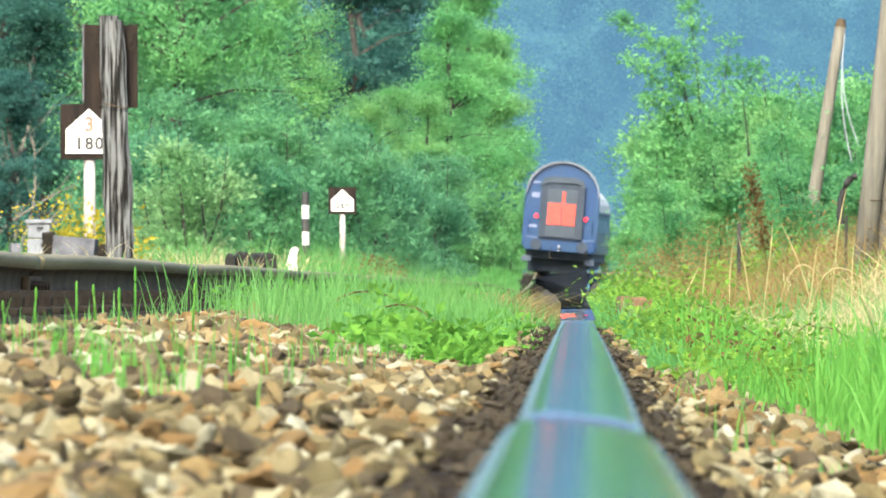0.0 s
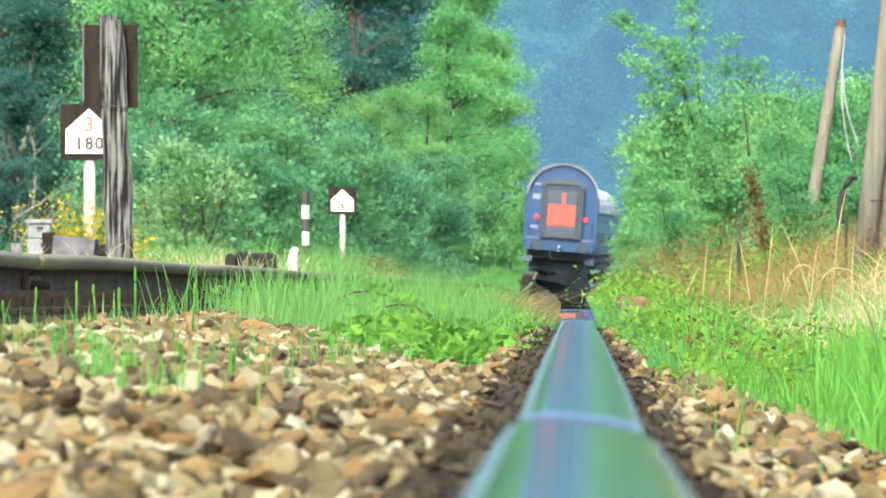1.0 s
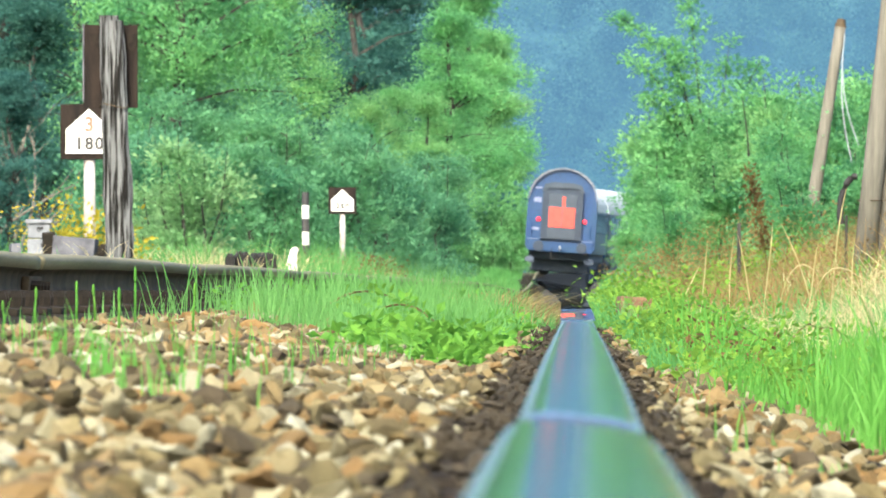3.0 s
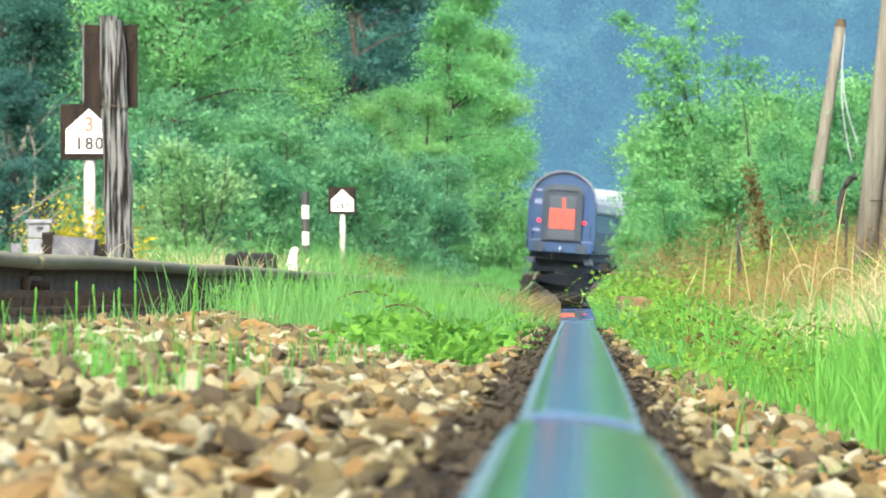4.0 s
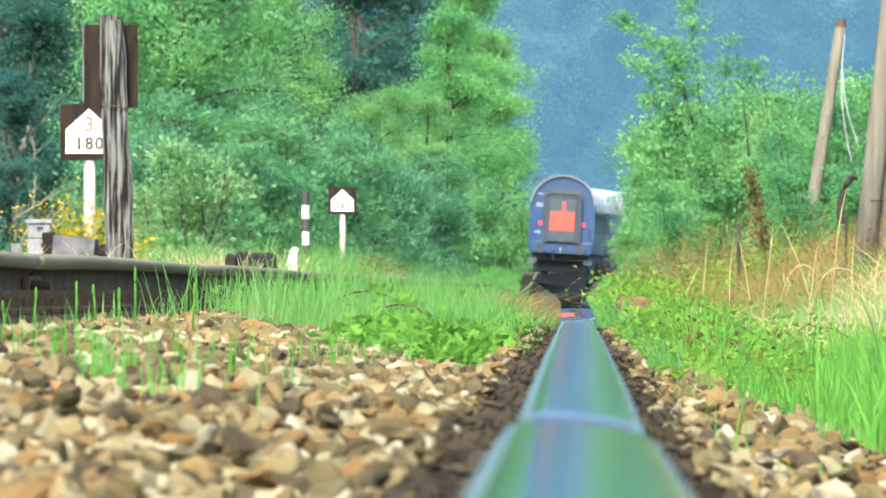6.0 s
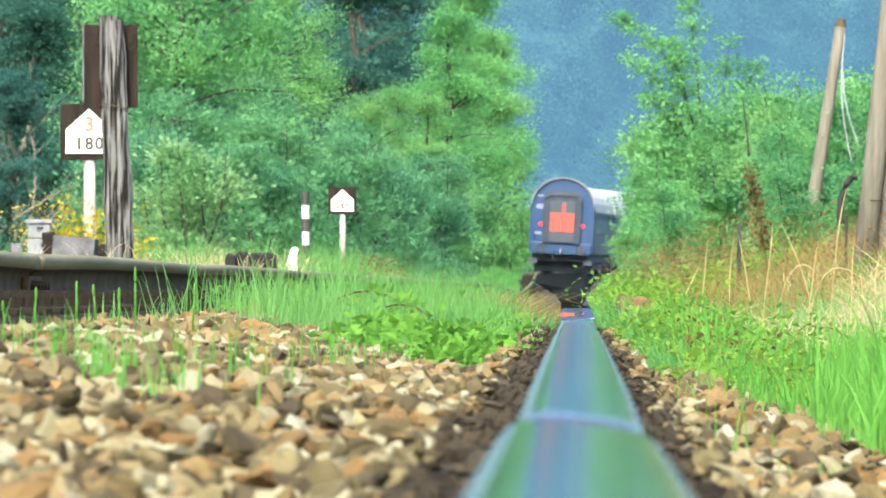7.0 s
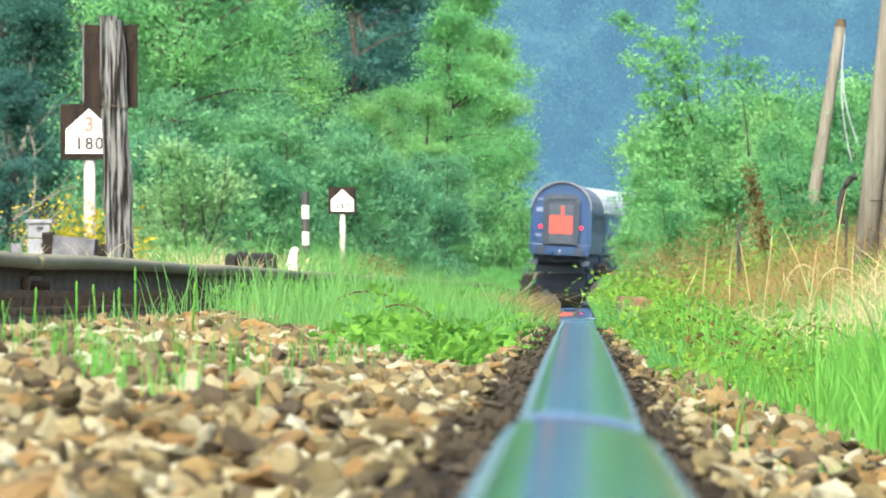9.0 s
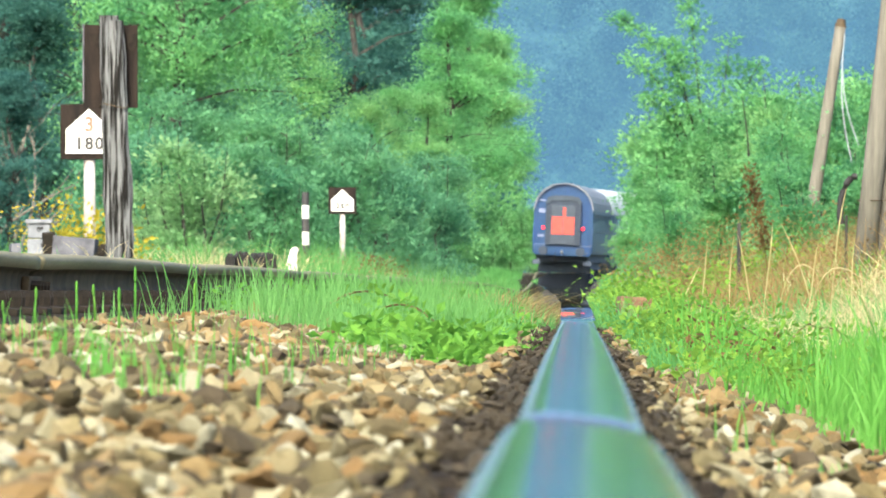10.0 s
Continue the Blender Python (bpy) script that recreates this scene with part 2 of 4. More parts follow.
def rise(y):
    """Height of the near rail: level, a shallow sag, then a ramp and an easy climb."""
    for k in range(len(GRADES) - 1):
        (a, p), (b, q) = GRADES[k], GRADES[k + 1]
        if y <= b:
            def slope(i):
                if i in (0, len(GRADES) - 1):
                    return (q - p) / (b - a)
                (u, v), (w, z) = GRADES[i - 1], GRADES[i + 1]
                return (z - v) / (w - u) if 2 < i < 9 else ((0.0 if i < 3 else 0.00228))
            t, w = (y - a) / (b - a), b - a
            return p * (1 + 2 * t) * (1 - t) ** 2 + slope(k) * w * t * (1 - t) ** 2 + q * t * t * (3 - 2 * t) + slope(k + 1) * w * t * t * (t - 1)
    return GRADES[-1][1]


def shift(y):
    return 0.0 if y < 415 else (y - 415) ** 2 / 1250


CANTS = ((-60, 6.6), (200, 6.6), (342, 4.6), (425, 2.6), (470, 2.2), (3000, 2.2))


def cant(y):
    for (a, p), (b, q) in zip(CANTS, CANTS[1:]):
        if y <= b:
            return radians(p + (q - p) * (y - a) / (b - a))
    return radians(2.2)


NEAR_JOINTS, FAR_JOINTS = (-9.0, 5.1, 18.9, 33.0, 47.0, 61.0), (-5.0, 10.2, 24.5, 34.8, 49.0, 63.0)


def dip(y, joints, depth):
    return -sum(depth * (1 if j < 6 else 0.45 if j < 20 else 0.2) * math.exp(-abs(y - j) / 2.2) for j in joints) if joints is NEAR_JOINTS else \
        -sum(depth * math.exp(-abs(y - j) / 2.2) for j in joints)


def on_track(u, h, y):
    """World place: u metres across from the near rail in the canted plane, h above it."""
    c = cant(y)
    return Vector((shift(y) + u * math.cos(c) + h * math.sin(c), y, rise(y) - u * math.sin(c) + h * math.cos(c)))


def bed(u):
    """Top of the ballast under the rail plane."""
    z = -0.132 - 0.11 * math.exp(-(u / 0.17) ** 2) - 0.13 * math.exp(-((u + 1.5) / 0.3) ** 2)
    if u > 0.3:
        z -= 0.2 * (u - 0.3)
    if u < -1.95:
        z -= 0.3 * (-1.95 - u)
    return z


def verge(x, y):
    """Top of the ground beside the line."""
    xs = x - shift(y)
    c = cant(y)
    if xs > -0.75:
        t = min(max((xs - 0.9) / 3.0, 0), 1)
        z = rise(y) - 0.36 - xs * math.sin(c) * (1 - t) * (1 if xs < 4 else 0) + t * t * (3 - 2 * t) * 0.75
    else:
        t = min(max((-xs - 2.6) / 2.0, 0), 1)
        z = rise(y) - 0.34 + min(-xs, 3) * math.sin(c) * (1 - t) + t * 0.42
    far = min(abs(xs) / 400, 1)
    return z * (1 - far) + noise.noise(Vector((x * 0.4, y * 0.15, 3))) * 0.06 * min(1, max(0, abs(xs + 0.75) - 1.9))


# ---- ground, ballast bed, far hills ----
def build_ground():
    xs = sorted(set([-3000, -1500, -700, -350, -180, -100, -60, -40, -30, -24, -20, 16, 20, 26, 34, 50, 80, 160, 350, 700, 1500, 3000]
                    + [-17 + 0.5 * i for i in range(61)]))
    ys = [-3000, -1000, -300, -100, -40, -15] + [-5 + 2.5 * i for i in range(80)] + [200 + 10 * i for i in range(50)] + [720, 800, 1000, 1600, 3000]
    V = [(x, y, verge(x, y)) for y in ys for x in xs]
    w = len(xs)
    F = [(j * w + i, j * w + i + 1, (j + 1) * w + i + 1, (j + 1) * w + i) for j in range(len(ys) - 1) for i in range(w - 1)]
    ob = new("ground", fast_mesh("ground", V, F, M_SOIL, True))
    tagged(ob, "green and brown earth verge beside the railway line", "ground", kind="structure")
    us = [-2.75 + 0.11 * i for i in range(37)]
    ys = [-15, -8, -4] + [0.6 * i for i in range(150)] + [90 + 6 * i for i in range(100)]
    V = []
    for y in ys:
        for k, u in enumerate(us):
            edge = k in (0, len(us) - 1)
            V.append(on_track(u, bed(u) - (0.25 if edge else 0) + 0.02 * noise.noise(Vector((u * 5, y * 3, 0))), y))
    w = len(us)
    F = [(j * w + i, j * w + i + 1, (j + 1) * w + i + 1, (j + 1) * w + i) for j in range(len(ys) - 1) for i in range(w - 1)]
    ob = new("ballast_bed", fast_mesh("ballast_bed", V, F, M_BED, True))
    tagged(ob, "dark earthy ballast bed under the track", "ballast bed", kind="structure")


def build_hills():
    """A wooded hillside across the far end, its canopy in rounded crowns."""
    V, F = [], []
    turn = [-40 + 3 * k for k in range(12)] + [-4.5 + 0.045 * k for k in range(201)] + [6 + 3 * k for k in range(12)]
    rows = 250
    for d in turn:
        a = radians(d)
        for j in range(rows + 1):
            r = 1000 + 3 * j
            h = 300 * j / rows
            p = Vector((math.sin(a) * r, math.cos(a) * r, 0))
            crown = noise.voronoi(Vector((p.x * 0.26, p.y * 0.13, 0)))[0][0]
            h += 2.2 * (0.7 - crown) + 2.2 * noise.fractal(p * 0.02, 0.6, 2.2, 3) * min(1, j / 10) - 4
            V.append((p.x, p.y, h))
    for i in range(len(turn) - 1):
        for j in range(rows):
            p = i * (rows + 1) + j
            F.append((p, p + rows + 1, p + rows + 2, p + 1))
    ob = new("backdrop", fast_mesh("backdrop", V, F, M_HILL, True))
    tagged(ob, "blue-green wooded hillside, its summer haze an added glow", "hill", kind="structure")
    # the crowns of its nearest trees
    rng = np.random.RandomState(52)
    cs, sp = [], []
    for _ in range(420):
        x, r = rng.uniform(-16, 46), 995 + 105 * rng.uniform() ** 0.8
        size = rng.uniform(1.6, 3.2)
        top = max(0.0, 0.4 * (r - 1000)) + rng.uniform(-1.5, 1.5)
        for _ in range(7):
            o = rng.normal(size=3) * size * np.array([0.55, 0.55, 0.6])
            cs.append((x + o[0], r + o[1] - 3, top + o[2] + 1.5))
            sp.append(size * 0.32)
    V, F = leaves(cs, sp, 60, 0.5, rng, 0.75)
    tagged(new("far_wood", fast_mesh("far_wood", V, F, M_FARWOOD)), "blue-green tree crowns on the far hillside, glowing to imitate haze", "woods", kind="stuff")


build_ground()

# ---- rails ----
HALF = ((0, 0), (0.016, -0.0002), (0.0255, -0.0010), (0.0315, -0.0030), (0.0365, -0.0070), (0.0395, -0.0120), (0.0402, -0.0170), (0.0380, -0.038),
        (0.014, -0.047), (0.009, -0.058), (0.009, -0.088), (0.015, -0.102), (0.05, -0.112), (0.067, -0.117), (0.067, -0.126))
PROFILE = [(-x, z) for x, z in HALF[::-1]] + list(HALF[1:])


def rail_piece(parent, u0, y0, y1, step, joints, depth):
    """One length of rail, swept along the line and dipped at its ends."""
    n = max(2, int((y1 - y0) / step) + 1)
    V, F, idx = [], [], []
    k = len(PROFILE)
    worn = 1.16 if u0 == 0 and y0 < 0 else 1.0      # the nearest length's head is widened to fit the camera's view
    for i in range(n):
        y = y0 + (y1 - y0) * i / (n - 1)
        dz = (0.007 if u0 == 0 else 0.006) + dip(y, joints, depth) + 0.0008 * noise.noise(Vector((u0, y * 0.35, 1)))
        V += [on_track(u0 + x * worn, z + dz, y) for x, z in PROFILE]
    for i in range(n - 1):
        for j in range(k - 1):
            F.append((i * k + j, i * k + j + 1, (i + 1) * k + j + 1, (i + 1) * k + j))
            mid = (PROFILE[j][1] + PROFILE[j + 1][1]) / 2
            # The outer rail's head side takes the lighter colour, painted as if lit.
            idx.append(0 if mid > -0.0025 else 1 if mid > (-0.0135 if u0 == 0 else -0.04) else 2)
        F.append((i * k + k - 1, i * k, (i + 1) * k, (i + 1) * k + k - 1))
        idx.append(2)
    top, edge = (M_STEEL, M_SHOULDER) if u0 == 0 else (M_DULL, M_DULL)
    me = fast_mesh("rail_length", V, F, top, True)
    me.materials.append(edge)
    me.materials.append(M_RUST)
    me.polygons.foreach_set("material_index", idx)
    bm = bmesh.new()
    bm.from_mesh(me)
    bm.verts.ensure_lookup_table()
    for f in (bm.faces.new([bm.verts[j] for j in range(k)]), bm.faces.new([bm.verts[(n - 1) * k + j] for j in range(k)][::-1])):
        f.material_index = 2
    bmesh.ops.recalc_face_normals(bm, faces=bm.faces)
    bm.to_mesh(me)
    bm.free()
    return part("rail_length", me, None, parent)


def build_rail(u0, joints, depth, label):
    rail = thing("rail", Matrix(), label, "rail", "rails of the track")
    cuts = [-14.0, *joints, 140.0, 620.0]
    for a, b in zip(cuts, cuts[1:]):
        rail_piece(rail, u0, a + 0.006, b - 0.006 if b < 620 else b, 0.25 if b < 140 else 3.0, joints, depth)
    for j in joints:
        for side in (-1, 1):
            bm = bmesh.new()
            box(-0.011, 0.011, -0.29, 0.29, -0.102, -0.052, 0.006, bm)
            plate = part("fishplate", bm, M_RUST, rail)
            plate.matrix_basis = Matrix.Translation(on_track(u0 + side * 0.021, -depth, j)) @ Matrix.Rotation(cant(j), 4, "Y")
            for o in (-0.21, -0.08, 0.08, 0.21):
                bolt = part("bolt", tube([(0, 0, 0), (side * 0.028, 0, 0)], [0.015, 0.013], 6), M_PLATE, plate)
                bolt.matrix_basis = Matrix.Translation((side * 0.010, o, -0.077))
    return rail


build_rail(0.0, NEAR_JOINTS, 0.009, "polished steel rail with a shining worn head")
build_rail(-1.5, FAR_JOINTS, 0.009, "rusty brown rail on the raised outer side")


# ---- added sheet over the track imitates a mirage: IOR below 1 mirrors at grazing looks ----
def mirage_sheet():
    m = bpy.data.materials.new("mirage_sheet")
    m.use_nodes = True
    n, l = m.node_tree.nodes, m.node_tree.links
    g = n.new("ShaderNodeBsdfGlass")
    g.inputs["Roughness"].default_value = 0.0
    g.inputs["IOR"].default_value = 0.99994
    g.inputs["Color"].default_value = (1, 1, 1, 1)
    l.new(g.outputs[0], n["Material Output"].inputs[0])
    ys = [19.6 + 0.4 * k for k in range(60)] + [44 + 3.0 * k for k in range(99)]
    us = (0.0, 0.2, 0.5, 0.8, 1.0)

    # Edges and curve are shaped to the camera's view, to mirror the train's underside.
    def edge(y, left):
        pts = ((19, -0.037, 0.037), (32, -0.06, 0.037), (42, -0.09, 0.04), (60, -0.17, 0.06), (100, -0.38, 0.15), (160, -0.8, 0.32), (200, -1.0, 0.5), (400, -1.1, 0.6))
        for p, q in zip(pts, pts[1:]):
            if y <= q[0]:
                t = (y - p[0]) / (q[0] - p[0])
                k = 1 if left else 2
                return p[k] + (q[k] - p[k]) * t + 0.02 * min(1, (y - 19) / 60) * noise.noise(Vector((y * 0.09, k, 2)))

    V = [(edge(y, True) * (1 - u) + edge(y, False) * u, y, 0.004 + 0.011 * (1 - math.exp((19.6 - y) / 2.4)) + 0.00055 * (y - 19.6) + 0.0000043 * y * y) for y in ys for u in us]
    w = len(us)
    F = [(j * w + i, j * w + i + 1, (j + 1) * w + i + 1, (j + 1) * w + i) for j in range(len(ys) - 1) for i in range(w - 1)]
    ob = new("mirage_sheet", fast_mesh("mirage_sheet", V, F, m, True))
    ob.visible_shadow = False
    tagged(ob, "added mirror sheet imitating the mirage over the track", "hot air", kind="structure")


mirage_sheet()


# ---- sleepers with their fastenings ----
def build_sleepers():
    proto = None
    count = 0
    y = -13.4
    rnd = random.Random(5)
    while y < 62:
        m = Matrix.Translation(on_track(-0.75, 0, y)) @ Matrix.Rotation(cant(y), 4, "Y") @ pose(0, 0, 0, 0, 0, rnd.uniform(-1, 1))
        if proto is None:
            proto = thing("sleeper", m, "dark weathered wooden sleeper bedded in ballast", "sleeper", "sleepers of the track")
            part("beam", box(-1.25, 1.25, -0.125, 0.125, -0.295, -0.144, 0.012), M_TIE, proto)
            for u in (-0.75, 0.75):
                plate = part("baseplate", box(u - 0.18, u + 0.18, -0.08, 0.08, -0.144, -0.126, 0.004), M_PLATE, proto, "rusty iron baseplate")
                for du in (-0.13, 0.13):
                    for dy in (-0.05, 0.05):
                        bm = tube([(u + du, dy, -0.128), (u + du, dy, -0.104), (u + du, dy, -0.088)], [0.02, 0.02, 0.012], 6)
                        part("coach_screw", bm, M_PLATE, plate)
                for du in (-0.085, 0.085):
                    part("rail_clip", box(u + du - 0.035, u + du + 0.035, -0.055, 0.055, -0.128, -0.094, 0.012), M_PLATE, plate)
        else:
            copy_thing(proto, m)
        y += 0.6 + rnd.uniform(-0.02, 0.02)
    V, F = [], []
    while y < 600:
        for u0, u1, h0, h1, d in ((-2.0, 0.5, -0.29, -0.144, 0.125), (-1.68, -1.32, -0.144, -0.1, 0.07), (-0.18, 0.18, -0.144, -0.1, 0.07)):
            b = len(V)
            V += [on_track(u, h, y + o) for h in (h0, h1) for o in (-d, d) for u in (u0, u1)]
            F += [(b, b + 1, b + 5, b + 4), (b + 2, b + 6, b + 7, b + 3), (b + 4, b + 5, b + 7, b + 6), (b, b + 4, b + 6, b + 2), (b + 1, b + 3, b + 7, b + 5)]
        y += 0.6
    ob = new("far_sleepers", fast_mesh("far_sleepers", V, F, M_TIE))
    tagged(ob, "row of dark wooden sleepers running into the distance", "sleepers", kind="stuff")


build_sleepers()


# ---- ballast stones ----
def stone_shapes(count, sub, seed):
    """Angular broken stones: a ball cut by random flats."""
    rng = np.random.RandomState(seed)
    shapes = []
    for _ in range(count):
        bm = bmesh.new()
        bmesh.ops.create_icosphere(bm, subdivisions=sub, radius=1)
        V = np.array([v.co[:] for v in bm.verts])
        F = np.array([[v.index for v in f.verts] for f in bm.faces])
        bm.free()
        for _ in range(9):
            nrm = rng.normal(size=3)
            nrm /= np.linalg.norm(nrm)
            cut = rng.uniform(0.35, 0.75)
            over = np.maximum(V @ nrm - cut, 0)
            V = V - over[:, None] * nrm
        V *= np.array([rng.uniform(0.9, 1.45), rng.uniform(0.7, 1.1), rng.uniform(0.4, 0.65)])
        shapes.append((V + rng.normal(scale=0.05, size=V.shape), F))
    return shapes


def turns(n, rng):
    """Random turns about the vertical with a moderate tilt."""
    q = rng.normal(size=(n, 4)) * np.array([1, 0.27, 0.27, 1])
    q /= np.linalg.norm(q, axis=1)[:, None]
    w, x, y, z = q.T
    return np.stack([np.stack([1 - 2 * (y * y + z * z), 2 * (x * y - z * w), 2 * (x * z + y * w)], 1),
                     np.stack([2 * (x * y + z * w), 1 - 2 * (x * x + z * z), 2 * (y * z - x * w)], 1),
                     np.stack([2 * (x * z - y * w), 2 * (y * z + x * w), 1 - 2 * (x * x + y * y)], 1)], 1)


def scatter_stones(name, regions, sub, seed, label, material=None, clear=0.1, lift=0.0, packed=0.0):
    rng = np.random.RandomState(seed)
    shapes = stone_shapes(10, sub, seed)
    Vs, Fs, base = [], [], 0
    for u0, u1, y0, y1, n, size in regions:
        us, ys = rng.uniform(u0, u1, n), rng.uniform(y0, y1, n)
        R = turns(n, rng)
        r = size * np.exp(np.clip(rng.normal(scale=0.34, size=n), -0.8, 0.55))
        for i in range(n):
            near = min(abs(us[i]), abs(us[i] + 1.5))
            if near < clear:
                continue
            V, F = shapes[i % len(shapes)]
            r[i] *= 0.7 if near < packed else 1
            V = V @ (R[i] @ np.diag([1, 1, 1.0])).T * r[i]
            Vs.append(V + np.array(on_track(us[i], (rng.uniform(-0.14, -0.085) if near < packed else bed(us[i]) + lift) + r[i] * rng.uniform(-0.1, 0.6), ys[i])))
            Fs.append(F + base)
            base += len(V)
    ob = new(name, fast_mesh(name, np.concatenate(Vs), np.concatenate(Fs), material or M_STONE))
    return tagged(ob, label, "ballast", kind="stuff")


scatter_stones("ballast_gravel", [(-1.3, -0.12, 6, 10.5, 7000, 0.019), (0.12, 1.0, 6, 11, 2600, 0.019), (-1.3, -0.12, 7, 16, 5000, 0.009), (0.12, 0.9, 8, 17, 2500, 0.009)], 1, 3, "brown and cream crushed stone ballast beside the rail", clear=0.12, packed=0.17)
scatter_stones("far_ballast_gravel", [(-1.3, -0.12, 10.5, 28, 19000, 0.0202), (-2.4, 1.0, -12, 6, 4500, 0.03), (-1.3, -0.12, 28, 60, 4500, 0.028), (0.12, 1.1, 11, 28, 8500, 0.021), (0.12, 1.2, 28, 45, 1500, 0.026), (-2.4, -1.6, 10, 70, 1500, 0.034)], 1, 4,
               "brown and cream ballast stones further along the track", clear=0.12, packed=0.17)
# Dirty stones by the rail; beyond 40 m they imitate the mirage's dark column.
scatter_stones("oily_ballast", [(-0.13, -0.05, 2, 40, 3300, 0.014), (0.05, 0.13, 2, 40, 3300, 0.014), (-0.20, -0.12, 2, 40, 900, 0.015), (0.12, 0.20, 2, 40, 900, 0.015), (-0.15, -0.05, 40, 110, 1300, 0.024), (0.05, 0.15, 40, 110, 1300, 0.024)], 1, 6,
               "dark stones and dirt along the rail foot, blackened to imitate the mirage", M_GRIME, 0.045, 0.0, 0.15)


# ---- plants ----
def blades(name, regions, material, seed, label, category="grass", place=None):
    """Curved tapering grass blades, four levels each."""
    rng = np.random.RandomState(seed)
    Vs = []
    for x0, x1, y0, y1, n, h0, h1, wide, lean, tuft in regions:
        k = max(1, n // tuft)
        cx, cy = rng.uniform(x0, x1, k), rng.uniform(y0, y1, k)
        pick = rng.randint(0, k, n)
        x = cx[pick] + rng.normal(scale=0.05, size=n)
        y = cy[pick] + rng.normal(scale=0.12, size=n)
        h = rng.uniform(h0, h1, n) * (0.6 + 0.4 * rng.uniform(size=k)[pick])
        a = rng.uniform(0, 2 * np.pi, n)
        L = h * lean * rng.uniform(0.1, 1.0, n)
        b = rng.uniform(-0.9, 0.9, n)
        z = np.array([(place or stand)(p, q) for p, q in zip(x, y)])
        for t, wf in ((0.0, 1.0), (0.4, 0.85), (0.75, 0.55), (1.0, 0.08)):
            px, py, pz = x + np.cos(a) * L * t ** 2, y + np.sin(a) * L * t ** 2, z - 0.02 + h * (t - 0.25 * lean * t ** 3)
            for s in (-1, 1):
                Vs.append(np.stack([px + s * np.cos(b) * wide * wf / 2, py + s * np.sin(b) * wide * wf / 2, pz], 1))
    blocks = [np.stack(Vs[i:i + 8], 1).reshape(-1, 3) for i in range(0, len(Vs), 8)]
    V = np.concatenate(blocks)
    m = len(V) // 8
    quad = np.array([[0, 1, 3, 2], [2, 3, 5, 4], [4, 5, 7, 6]])
    F = (quad[None] + (np.arange(m) * 8)[:, None, None]).reshape(-1, 4)
    return tagged(new(name, fast_mesh(name, V, F, material, True)), label, category, kind="stuff")


def stand(x, y):
    """Height of whatever lies under a plant."""
    xs = x - shift(y)
    if -2.6 < xs < 1.15:
        u = xs / math.cos(cant(y))
        return on_track(u, bed(u), y).z
    return verge(x, y)


def leaves(centres, spread, per, size, rng, flat=0.6, droop=0.0):
    """Folded leaf blades in loose clusters round the centres."""
    C = np.repeat(np.asarray(centres), per, axis=0)
    n = len(C)
    sp = np.repeat(np.asarray(spread).reshape(-1, 1) * np.ones((len(centres), 1)), per, axis=0)
    off = rng.normal(size=(n, 3)) * sp * np.array([1, 1, flat])
    P = C + off
    d = rng.normal(size=(n, 3)) + off / (sp + 1e-6) * 0.8
    d[:, 2] -= droop
    d /= np.linalg.norm(d, axis=1)[:, None]
    up = np.array([0, 0, 1.0]) + rng.normal(scale=0.55, size=(n, 3))
    s = np.cross(d, up)
    s /= np.linalg.norm(s, axis=1)[:, None] + 1e-9
    nr = np.cross(s, d)
    ln = (size * rng.uniform(0.6, 1.3, n))[:, None]
    V = np.stack([P, P + d * ln * 0.5 + s * ln * 0.3 + nr * ln * 0.1, P + d * ln, P + d * ln * 0.5 - s * ln * 0.3 + nr * ln * 0.1], 1).reshape(-1, 3)
    F = np.arange(n * 4).reshape(-1, 4)
    return V, F


